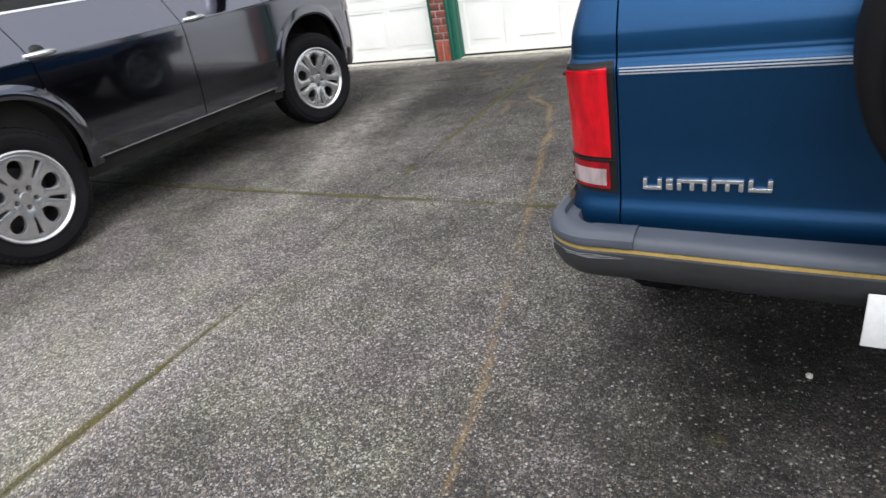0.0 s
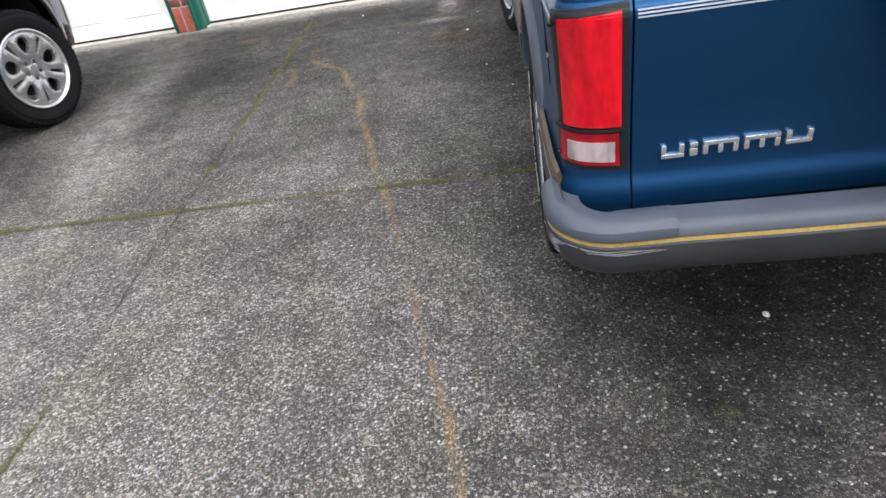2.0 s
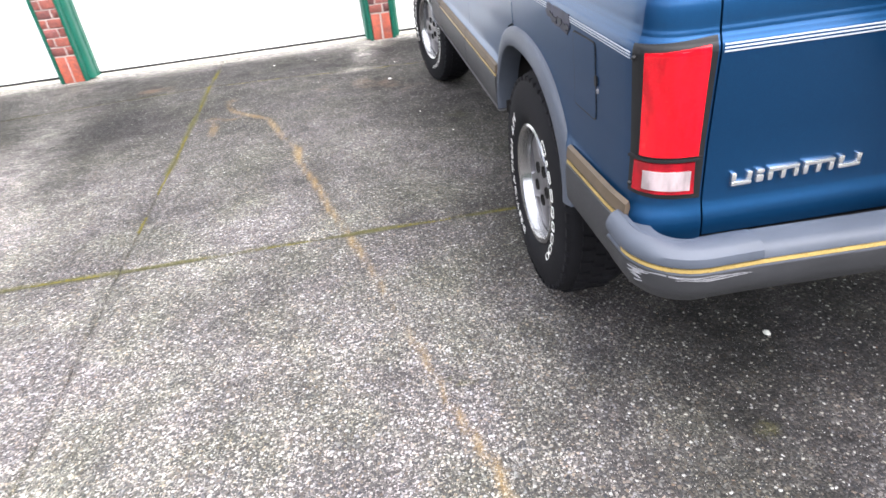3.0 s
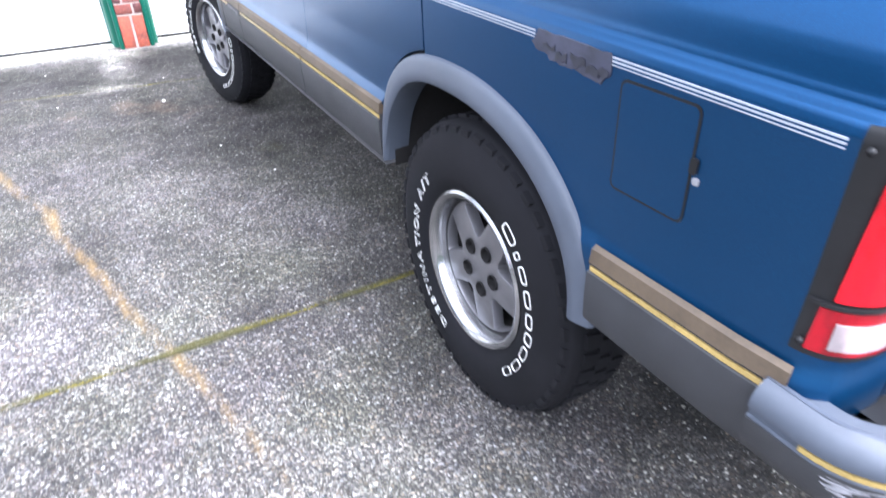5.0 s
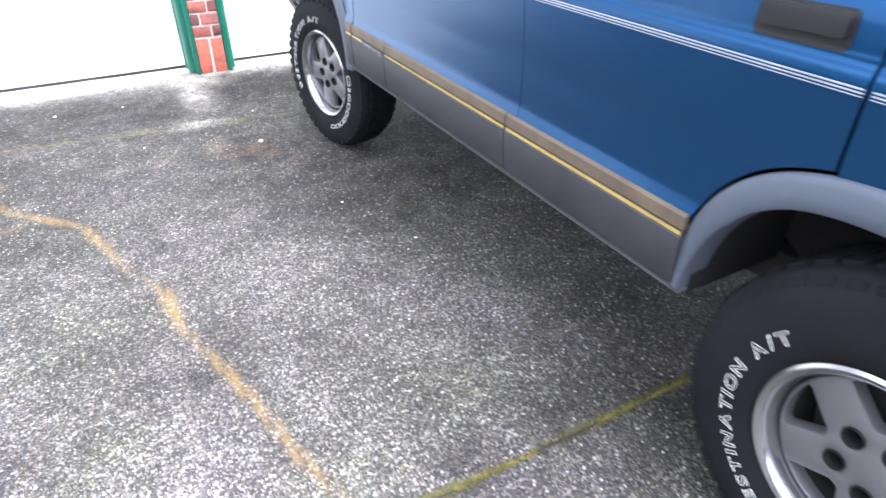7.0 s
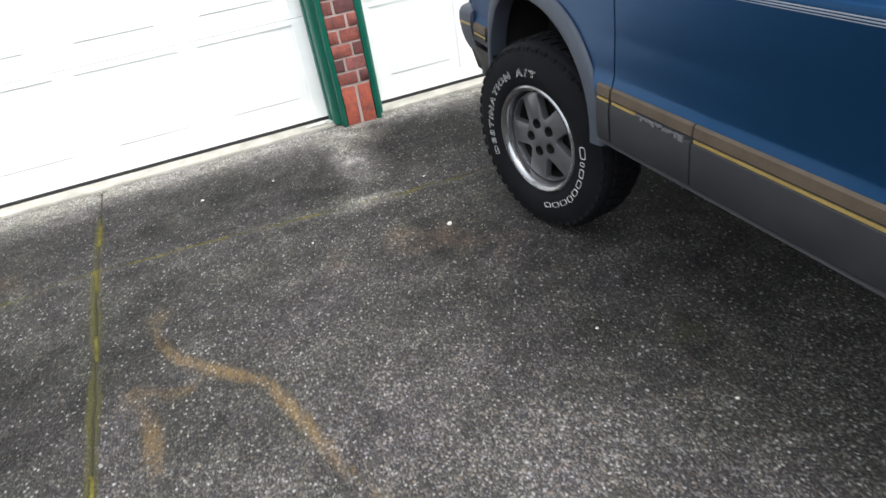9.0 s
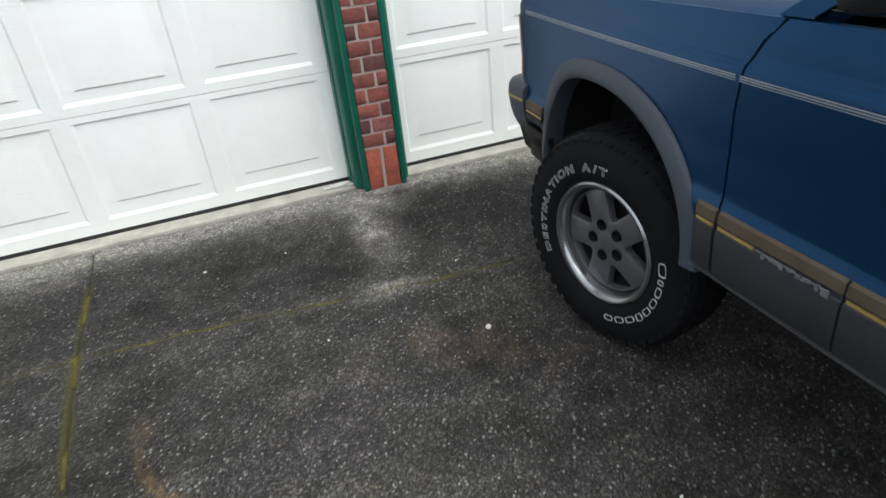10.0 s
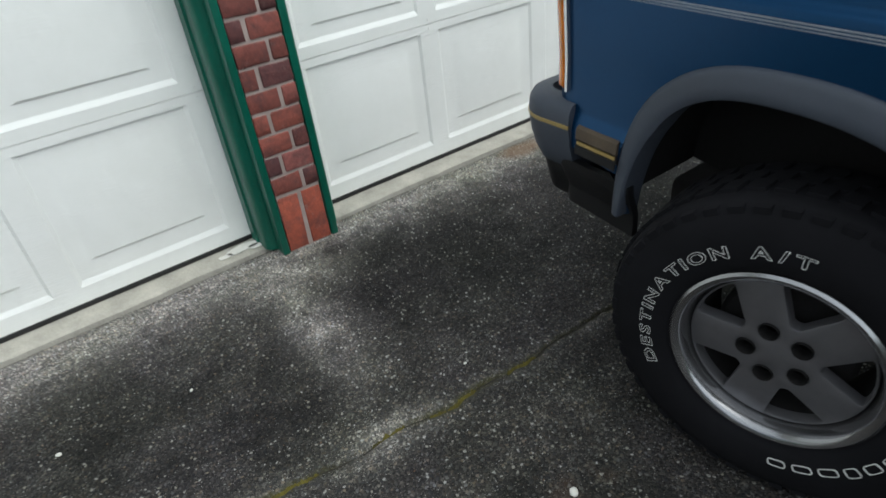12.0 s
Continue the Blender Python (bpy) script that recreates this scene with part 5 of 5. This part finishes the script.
    for sgn in (-1, 1):
        bm = bmesh.new()
        rails = []
        ends = [p for p in rp if p[0] * sgn > 0.61]
        for x, y, nx, ny in ends:
            t = min(1.0, max(0.0, (0.839 - abs(x)) / 0.060))
            hi = 0.646 - 0.008 * t * t * (3 - 2 * t)
            w = 0.036 + 0.034 * min(1.0, max(0.0, (0.842 - abs(x)) / 0.12))
            rails.append([(x + nx * o, y + ny * o, z) for z, o in ((0.606, -0.03), (0.606, 0.003), (0.614, 0.004), (0.624, 0.002), (hi - 0.012, -0.003), (hi - 0.005, -0.010), (hi - 0.001, -0.020), (hi, -0.55 * w), (hi - 0.004, -0.88 * w), (hi - 0.012, -w), (0.610, -w))])
        add_sweep(bm, rails, closed=True)
        part("bumper_end_cap", bm, GREYP, bump_ob, "raised grey bumper end cap")
    # scuff of bare white on the corner
    random.seed(11)
    for run, (t0, ln, zb, wd) in enumerate(((0.55, 1.55, 0.5725, 0.0022), (0.50, 0.40, 0.568, 0.0042), (0.52, 0.26, 0.561, 0.0040), (1.3, 0.95, 0.5665, 0.0014), (1.55, 0.75, 0.5695, 0.0012), (0.58, 0.20, 0.553, 0.0030), (-0.25, 0.06, 0.563, 0.0032), (0.66, 0.14, 0.547, 0.0016))):
        bm = bmesh.new()
        rails = []
        for k in range(7):
            a = t0 - 0.24 + ln * k / 6
            px, py = -0.842 + 0.125 - 0.125 * math.cos(min(a, math.pi / 2)) + max(0, a - math.pi / 2) * 0.16, -0.938 + 0.125 - 0.125 * math.sin(min(a, math.pi / 2))
            nx, ny = -math.cos(min(a, math.pi / 2)), -math.sin(min(a, math.pi / 2))
            zz = zb + 0.011 + 0.0015 * math.sin(9 * a + run) + 0.0008 * random.uniform(-1, 1)
            w2 = 0.75 * wd * (1 - abs(k - 3) / 3.4)
            o = 0.0030
            rails.append([(px + nx * (o - 0.006), py + ny * (o - 0.006), zz - w2), (px + nx * o, py + ny * o, zz - w2), (px + nx * o, py + ny * o, zz + w2), (px + nx * (o - 0.006), py + ny * (o - 0.006), zz + w2)])
        add_sweep(bm, rails, closed=True)
        part("scuff_mark", bm, SCUFF, bump_ob, "white scrape mark")
    fp = bumper_path(0.775, 3.312, 3.515, 0.11, 1)
    fprof = [(0.566, -0.12), (0.564, -0.050), (0.575, -0.032), (0.610, -0.016), (0.650, -0.005), (0.690, 0.0), (0.715, 0.0), (0.738, -0.003), (0.752, -0.012), (0.759, -0.030), (0.760, -0.062), (0.720, -0.068), (0.700, -0.12)]
    fb = part("front_bumper", along(fp, fprof), GREYP, car, "dark grey front bumper")
    for sgn in (-1, 1):
        part("gold_line", along([p for p in fp if 0.60 < p[0] * sgn < 0.79], [(0.696, -0.006), (0.697, 0.0022), (0.706, 0.0022), (0.707, -0.006)]), YELLOW, fb, "faded gold stripe")
    part("bumper_chin", along(fp, [(0.470, -0.14), (0.465, -0.075), (0.480, -0.060), (0.572, -0.038), (0.572, -0.10)]), BLACKT, fb)
    # number plate under the rear bumper
    plate = part("number_plate", box((-0.188, -0.978, 0.458), (0.120, -0.973, 0.574), 0.002), PLATE, car, "white number plate")
    bm = bmesh.new()
    for k in range(6):
        add_box(bm, (-0.150 + k * 0.042, -0.9795, 0.487), (-0.125 + k * 0.042, -0.9775, 0.537))
    part("plate_bars", bm, BARS, plate)
    part("plate_bracket", box((-0.175, -0.972, 0.46), (0.10, -0.89, 0.55), 0.004), CLAD, car)
    # bonnet, grille, windscreen, roof
    bm = bmesh.new()
    rails = []
    half = (0.0, 0.25, 0.5, 0.7, 0.82, 0.88, 0.92, 0.95, 0.975, 0.99, 1.0)
    for y, zt, wd in ((2.14, 1.150, 0.777), (2.40, 1.148, 0.774), (2.8, 1.141, 0.763), (3.1, 1.132, 0.752), (3.28, 1.122, 0.742), (3.34, 1.108, 0.738), (3.37, 1.088, 0.728), (3.395, 1.050, 0.700), (3.397, 1.015, 0.700)):
        row = []
        for s in [-q for q in half[:0:-1]] + list(half):
            roll = max(0.0, (abs(s) - 0.86) / 0.14)
            row.append((wd * s, y, zt + 0.020 * (1 - s * s) - 0.022 * roll ** 2.2))
        rails.append(row)
    add_sweep(bm, rails, caps=False)
    bmesh.ops.recalc_face_normals(bm, faces=bm.faces[:])
    part("bonnet", bm, BLUE, car)
    part("grille", box((-0.47, 3.385, 0.79), (0.47, 3.41, 1.0), 0.006), BLACKT, car)
    bm = bmesh.new()
    add_sweep(bm, [[(-0.73 + 0.0, 2.16, 1.155), (0.73, 2.16, 1.155)], [(-0.62, 1.66, 1.53), (0.62, 1.66, 1.53)]], caps=False)
    r = bmesh.ops.extrude_face_region(bm, geom=bm.faces[:])
    bmesh.ops.translate(bm, verts=[g for g in r["geom"] if isinstance(g, bmesh.types.BMVert)], vec=(0, -0.004, -0.006))
    part("windscreen", bm, GLASS, car, "dark tinted windscreen")
    for s in (-1, 1):
        bm = bmesh.new()
        add_sweep(bm, [[(s * x, y, z) for x, y, z in ((0.70, 2.19, 1.14), (0.772, 2.19, 1.13), (0.765, 2.12, 1.14), (0.72, 2.12, 1.15))], [(s * x, y, z) for x, y, z in ((0.60, 1.70, 1.52), (0.652, 1.70, 1.51), (0.652, 1.63, 1.52), (0.60, 1.63, 1.53))]], closed=True)
        part("window_pillar", bm, BLUE, car)
        bm = bmesh.new()
        add_box(bm, (min(s * 0.79, s * 0.97), 1.86, 1.19), (max(s * 0.79, s * 0.97), 1.94, 1.31), 0.02)
        part("door_mirror", bm, BLACKT, car)
    bm = bmesh.new()
    rails = []
    for y, dz, w in ((-0.70, -0.03, 0.58), (-0.62, 0.0, 0.62), (0.2, 0.03, 0.64), (1.2, 0.03, 0.64), (1.6, 0.005, 0.63), (1.70, -0.02, 0.60)):
        rails.append([(w * s, y, 1.555 + dz + 0.03 * (1 - s * s) - 0.05 * abs(s) ** 8) for s in [-1 + k / 8 for k in range(17)]] + [(w * s, y, 1.50) for s in (1, -1)])
    add_sweep(bm, rails, closed=True)
    part("roof", bm, BLUE, car)
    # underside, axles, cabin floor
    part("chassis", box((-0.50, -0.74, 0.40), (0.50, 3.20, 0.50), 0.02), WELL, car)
    part("cabin_floor", box((-0.77, 0.46, 0.50), (0.77, 2.25, 0.56), 0.01), UNDER, car)
    part("cabin_trim", box((-0.70, -0.70, 0.86), (0.70, 2.20, 1.08), 0.03), UNDER, car)
    for y in (0.0, 2.718):
        bm = bmesh.new()
        bmesh.ops.create_cone(bm, cap_ends=True, segments=16, radius1=0.045, radius2=0.045, depth=1.25, matrix=pose(0, y, 0.362, 0, 90, 0))
        part("axle", bm, UNDER, car)
    for sgn in (-1, 1):
        suv_wheel(car, sgn * 0.702, -0.004, 0.366, sgn, 117, (247, 134, 55, -47), 0.188)
        suv_wheel(car, sgn * 0.718, 2.736, 0.371, sgn, 68, (207, 83, 11, -80), 0.198, steer=11)
    # spare on the tailgate
    sp = part("spare_wheel", wheel_tyre(0.312, 0.190, 0.200), RUBBER, car, "black spare tyre carried on the tailgate")
    sp.matrix_basis = pose(0.048, -0.972, 1.025, 0, 0, 90)
    part("spare_rim", lathe([(0.0, -0.06), (0.09, -0.06), (0.155, -0.04), (0.178, -0.085), (0.196, -0.093), (0.190, -0.075), (0.176, 0.06)], "x", 48), ALLOY, sp)
    part("spare_carrier", box((-0.03, -0.90, 0.86), (0.12, -0.79, 1.15), 0.02), BLACKT, car)
    return car


suv = build_suv()
# ---- the dark crossover beside it ----
CX_PROFILE = [(0.28, -0.075), (0.36, -0.045), (0.42, -0.030), (0.50, -0.012), (0.62, 0.0), (0.85, 0.004), (0.98, 0.006), (1.058, 0.005), (1.070, -0.001), (1.14, -0.044), (1.24, -0.108), (1.31, -0.153), (1.36, -0.180), (1.66, -0.30)]


def cx_width(y):
    w = 0.968
    if y > 2.3:
        w -= 0.06 * ((y - 2.3) / 1.1) ** 2
    if y < -0.3:
        w -= 0.03 * ((-0.3 - y) / 0.8) ** 2
    return w


cx_shell = Shell(cx_width, -1.05, 0.28, 3.66, 0.42, CX_PROFILE, rake=0.0, bow=0.06)


def cx_wheel(parent, x, y, z, side, turn, steer=0.0):
    R, RR, W = 0.388, 0.249, 0.25
    tyre = part("wheel", wheel_tyre(R - 0.003, RR, W), RUBBER, parent, "black road tyre on a silver alloy rim")
    tyre.matrix_basis = pose(x, y, z, 0, 0, steer if side < 0 else 180 + steer)
    settle_tyre(tyre, z)
    settle_tyre(part("tread", tread_blocks(R - 0.001, W, 60), RUBBER, tyre), z)
    lip = [(RR + 0.010, -W / 2 + 0.012), (RR + 0.012, -W / 2 + 0.003), (RR + 0.004, -W / 2 - 0.001), (RR - 0.006, -W / 2 + 0.006), (RR - 0.012, -W / 2 + 0.022), (RR - 0.016, -W / 2 + 0.06)]
    part("rim_lip", lathe(lip, "x", 72), SILVER, tyre)
    part("rim_barrel", lathe([(RR - 0.015, -W / 2 + 0.04), (RR - 0.03, -W / 2 + 0.10), (RR - 0.03, W / 2 - 0.03), (RR, W / 2 - 0.01)], "x", 48), UNDER, tyre)
    holes = []
    for k in range(5):
        a = radians(turn + 36 + 72 * k)
        loop = [(0.158 + 0.053 * math.cos(q), (0.042 + 0.0085 * math.cos(q)) * math.sin(q)) for q in [2 * math.pi * j / 20 for j in range(20)]]
        holes.append([(p * math.cos(a) - w * math.sin(a), p * math.sin(a) + w * math.cos(a)) for p, w in loop])
    holes += [spoke_hole(k, 5, 0.118, 0.218, 0.006, 0.015, radians(turn), 0.005) for k in range(5)]
    holes += [circle(0.0135, 14, 0.057 * math.cos(radians(turn + 72 * k)), 0.057 * math.sin(radians(turn + 72 * k))) for k in range(5)]
    face = plate_with_holes(circle(RR - 0.010, 90), holes, 0.035, 0.005)
    for v in face.verts:
        rr = math.hypot(v.co.y, v.co.z)
        v.co.x += 0.018 * max(0.0, 1 - (rr / 0.13) ** 2)
    f = part("spokes", face, SILVER, tyre, "bright silver five-spoke face", angle=30)
    f.matrix_basis = pose(-W / 2 + 0.012, 0, 0)
    bm = bmesh.new()
    bmesh.ops.create_cone(bm, cap_ends=True, segments=24, radius1=0.034, radius2=0.030, depth=0.014, matrix=Matrix.Translation((-W / 2 + 0.026, 0, 0)) @ Matrix.Rotation(radians(-90), 4, "Y"))
    part("hub_cap", bm, SILVER, tyre)
    for k in range(5):
        bm = bmesh.new()
        c = Matrix.Translation((-W / 2 + 0.036, 0.057 * math.cos(radians(turn + 72 * k)), 0.057 * math.sin(radians(turn + 72 * k)))) @ Matrix.Rotation(radians(90), 4, "Y")
        bmesh.ops.create_cone(bm, cap_ends=True, segments=6, radius1=0.0095, radius2=0.0085, depth=0.03, matrix=c)
        part("lug_nut", bm, BRIGHT, tyre)
    part("brake_disc", lathe([(0.0, -W / 2 + 0.10), (0.16, -W / 2 + 0.10), (0.165, -W / 2 + 0.115), (0.16, -W / 2 + 0.13)], "x", 36), UNDER, tyre)
    return tyre


def build_crossover():
    car = tagged(empty("crossover", pose(-4.977, -0.529, 0)), label="glossy charcoal crossover with silver alloy wheels parked facing the garage", category="car")
    S = cx_shell
    ra, fa = (0.0, 0.36, 0.455, 0.47, 0.540), (2.72, 0.36, 0.455, 0.47, 0.545)
    for mir in (False, True):
        ur = S.rear_u(-0.60)
        top = 1.305
        out = [(ur, 0.34), (ur, top), (0.30, top), (0.33, 1.12), (0.345, 0.83)] + arch_line(ra, arch_turn(ra, 0.345), math.pi, 24) + [(-0.47, 0.34)]
        part("quarter_panel", S.panel(out, mirror=mir, thick=0.03), BLACKP, car)
        d = arch_line(ra, 0.0, arch_turn(ra, 0.352, 0.006), 10, 0.006)
        out = [(0.352, 0.83), (0.337, 1.12), (0.307, top), (1.395, top), (1.415, 1.0), (1.40, 0.405), (d[0][0] + 0.01, 0.405)] + d
        rd = part("rear_door", S.panel(out, mirror=mir, thick=0.03), BLACKP, car)
        out = [(1.407, 0.405), (1.422, 1.0), (1.402, top), (2.20, top), (2.245, 1.15), (2.265, 0.9), (2.235, 0.405)]
        fd = part("front_door", S.panel(out, mirror=mir, thick=0.03), BLACKP, car)
        out = [(2.242, 0.405), (2.272, 0.9), (2.252, 1.15), (2.225, 1.235), (3.20, 1.13), (3.50, 1.05), (3.62, 0.95), (3.62, 0.34), (3.18, 0.34)] + arch_line(fa, 0.0, math.pi, 30) + [(2.25, 0.38)]
        part("front_fender", S.panel(out, mirror=mir, thick=0.03), BLACKP, car)
        out = [(3.63, 0.30), (3.63, 0.95), (4.30, 0.95), (4.30, 0.30)]
        part("front_bumper", S.panel(out, mirror=mir, thick=0.03, step=0.12), BLACKP, car)
        for ar in (ra, fa):
            bm = bmesh.new()
            line = arch_line(ar, 0.0, math.pi, 40)
            rails = []
            for k, (y, z) in enumerate(line):
                nrm = Vector((y - ar[0], z - ar[1])).normalized()
                p = S.at(y, z, 0)
                rails.append([(p.x + o, y + nrm.x * r, z + nrm.y * r) for r, o in ((0.085, 0.004), (0.05, -0.008), (0.02, -0.016), (0.0, -0.016), (-0.012, -0.008), (-0.014, 0.06))])
            add_sweep(bm, rails, caps=False)
            part("wheel_arch", mirrored(bm) if mir else bm, BLACKP, car)
            bm = bmesh.new()
            ring = arch_line(ar, 0.0, math.pi, 30, -0.008)
            add_sweep(bm, [[(x, y, z) for y, z in ring] for x in (-cx_width(ar[0]) + 0.03, -0.60)], caps=False)
            bm.faces.new([bm.verts.new((-0.60, y, z)) for y, z in ring])
            part("wheel_well", mirrored(bm) if mir else bm, WELL, car)
        part("side_sill", S.panel([(0.44, 0.285), (2.31, 0.285), (2.31, 0.400), (0.44, 0.400)], off=-0.05, thick=0.04, mirror=mir), UNDER, car, "black lower side sill")
        part("sill_strip", S.strip(0.47, 2.28, 0.400, 0.4055, 0.004, 0.01, mir), CHROME, car, "thin bright sill strip")
        part("window_strip", S.strip(-0.6, 2.15, 1.308, 1.320, 0.003, 0.01, mir), CHROME, car, "thin chrome window strip")
        for door, y in ((rd, 0.405), (fd, 1.545)):
            bm = bmesh.new()
            rails = []
            for k in range(13):
                t = k / 12
                yy = y - 0.095 + 0.19 * t
                b = 0.010 + 0.034 * math.sin(math.pi * min(1, max(0, t * 1.1 - 0.05))) ** 0.5
                p = S.at(yy, 1.075, b)
                hgt = 0.013 + 0.005 * math.sin(math.pi * t)
                rails.append([(p.x + dx, yy, 1.075 + dz) for dx, dz in ((0.0, -hgt * 0.6), (-0.004, 0.0), (0.0, hgt * 0.7), (0.012, hgt), (0.016, 0.0), (0.012, -hgt))])
            add_sweep(bm, rails, closed=True)
            part("door_handle", mirrored(bm) if mir else bm, CHROME, door, "bright chrome pull handle")
            bm = bmesh.new()
            c = S.at(y, 1.080, -0.022)
            bmesh.ops.create_uvsphere(bm, u_segments=20, v_segments=10, radius=1.0, matrix=Matrix.Translation(c) @ Matrix.Diagonal((0.030, 0.052, 0.046, 1)))
            part("handle_cup", mirrored(bm) if mir else bm, BLACKT, door)
        for a, b, a2, b2 in ((-0.55, 0.28, -0.30, 0.28), (0.34, 1.36, 0.34, 1.36), (1.44, 2.12, 1.44, 1.70)):
            part("side_window", S.panel([(a, 1.325), (b, 1.325), (b2, 1.62), (a2, 1.62)], off=-0.004, thick=0.006, mirror=mir, step=0.25), GLASS, car, "dark side window")
        for a, b, a2, b2 in ((-0.78, -0.56, -0.60, -0.31), (0.285, 0.335, 0.285, 0.335), (1.365, 1.435, 1.365, 1.435), (2.125, 2.20, 1.705, 1.78)):
            part("window_pillar", S.panel([(a, 1.322), (b, 1.322), (b2, 1.64), (a2, 1.64)], thick=0.03, mirror=mir, step=0.25), BLACKT, car)
        part("headlamp", S.panel([(3.32, 0.84), (3.90, 0.82), (3.90, 0.94), (3.32, 0.99)], off=0.006, thick=0.02, mirror=mir, step=0.1), WHITEL, car)
        part("tail_lamp", S.panel([(S.rear_u(-0.62), 0.95), (-0.74, 0.95), (-0.74, 1.16), (S.rear_u(-0.62), 1.16)], off=0.006, thick=0.02, mirror=mir, step=0.1), REDL, car)
        bm = bmesh.new()
        s = 1 if mir else -1
        add_box(bm, (min(s * 0.93, s * 1.13), 1.95, 1.25), (max(s * 0.93, s * 1.13), 2.06, 1.40), 0.03)
        part("door_mirror", bm, BLACKP, car)
    u0, u1 = S.rear_u(-0.594), S.rear_u(0.594)
    part("tailgate", S.panel([(u0, 0.40), (u1, 0.40), (u1, 1.30), (u0, 1.30)], step=0.15), BLACKP, car)
    part("rear_window", S.panel([(u0, 1.31), (u1, 1.31), (u1, 1.60), (u0, 1.60)], off=-0.004, thick=0.006, step=0.3), GLASS, car)
    bm = bmesh.new()
    rails = []
    for y, zt, w in ((2.10, 1.24, 0.90), (2.5, 1.21, 0.90), (3.0, 1.14, 0.88), (3.35, 1.05, 0.78), (3.55, 0.96, 0.62), (3.60, 0.90, 0.56)):
        rails.append([(w * s, y, zt + 0.03 * (1 - s * s) - 0.05 * abs(s) ** 6) for s in [-1 + k / 8 for k in range(17)]])
    add_sweep(bm, rails, caps=False)
    part("bonnet", bm, BLACKP, car)
    bm = bmesh.new()
    add_sweep(bm, [[(-0.84, 2.15, 1.27), (0.84, 2.15, 1.27)], [(-0.66, 1.55, 1.64), (0.66, 1.55, 1.64)]], caps=False)
    r = bmesh.ops.extrude_face_region(bm, geom=bm.faces[:])
    bmesh.ops.translate(bm, verts=[g for g in r["geom"] if isinstance(g, bmesh.types.BMVert)], vec=(0, -0.004, -0.006))
    part("windscreen", bm, GLASS, car)
    bm = bmesh.new()
    rails = []
    for y, dz, w in ((-0.85, -0.08, 0.60), (-0.5, 0.0, 0.68), (0.5, 0.05, 0.70), (1.3, 0.03, 0.69), (1.62, -0.02, 0.66)):
        rails.append([(w * s, y, 1.66 + dz + 0.03 * (1 - s * s) - 0.05 * abs(s) ** 8) for s in [-1 + k / 8 for k in range(17)]] + [(w * s, y, 1.60) for s in (1, -1)])
    add_sweep(bm, rails, closed=True)
    part("roof", bm, BLACKP, car)
    part("chassis", box((-0.60, -0.95, 0.22), (0.60, 3.5, 0.42), 0.02), UNDER, car)
    part("cabin_trim", box((-0.80, -0.80, 0.42), (0.80, 2.2, 1.18), 0.03), UNDER, car)
    fitted = Matrix.Translation((0, 0, 0.051)) @ Matrix.Diagonal((1.0, 0.9717, 0.96, 1.0))
    for ob in car.children_recursive:
        ob.data.transform(fitted)
    for sgn in (-1, 1):
        cx_wheel(car, sgn * 0.843, 0.0, 0.384, sgn, 58)
        cx_wheel(car, sgn * 0.843, 2.643, 0.384, sgn, 58, steer=-12)
    return car


build_crossover()

# ---- small things on the drive ----
def pebble(x, y, r, flat, seed):
    random.seed(seed)
    bm = bmesh.new()
    bmesh.ops.create_icosphere(bm, subdivisions=2, radius=1.0)
    for v in bm.verts:
        k = 1 + 0.25 * noise.noise(v.co * 1.5 + Vector((seed * 3.1, 0, 0)))
        v.co = Vector((v.co.x * r * k, v.co.y * r * 0.75 * k, v.co.z * r * flat * k))
    ob = mesh_ob("pebble", bm, PEBW, 80)
    ob.matrix_basis = pose(x, y, r * flat * 0.7 + 0.001, 0, 0, seed * 47)
    return tagged(ob, label="small pale stone lying on the concrete", category="pebble", group="loose stones on the drive")


for k, (x, y, r) in enumerate(((-1.137, 2.938, 0.014), (-0.235, -0.508, 0.013), (-2.123, 3.944, 0.009), (-1.06, 3.45, 0.006), (-1.75, 3.93, 0.006), (-1.70, 3.15, 0.006), (-0.85, 1.62, 0.006), (-1.0, 2.05, 0.006))):
    pebble(x, y, r, 0.45, k + 1)

# ---- added unseen dark belt round the place, darkening the low sky in the paint ----
def unseen_belt(points, name_seed):
    bm = bmesh.new()
    rows = []
    n = 90
    for k in range(n + 1):
        t = k / n * (len(points) - 1)
        i = min(int(t), len(points) - 2)
        x = points[i][0] + (points[i + 1][0] - points[i][0]) * (t - i)
        y = points[i][1] + (points[i + 1][1] - points[i][1]) * (t - i)
        top = 5.2 + 2.4 * noise.noise((k * 0.21, name_seed, 0)) + 1.2 * noise.noise((k * 0.9, name_seed, 3))
        row = []
        for j in range(9):
            h = j / 8
            w = 1.3 * noise.noise((k * 0.7, j * 1.1, name_seed)) + 2.0 * h
            row.append(bm.verts.new((x * (1 + 0.05 * w), y * (1 + 0.05 * w), -0.05 + top * h)))
        rows.append(row)
    for a, b in zip(rows, rows[1:]):
        for j in range(8):
            bm.faces.new((a[j], a[j + 1], b[j + 1], b[j]))
    return tagged(mesh_ob("backdrop", bm, BELTM), label="added unseen belt of dark green that blocks the low sky", category="trees", kind="structure")


unseen_belt([(-20, 14), (-20, -18), (20, -18), (20, 14)], 1.0)
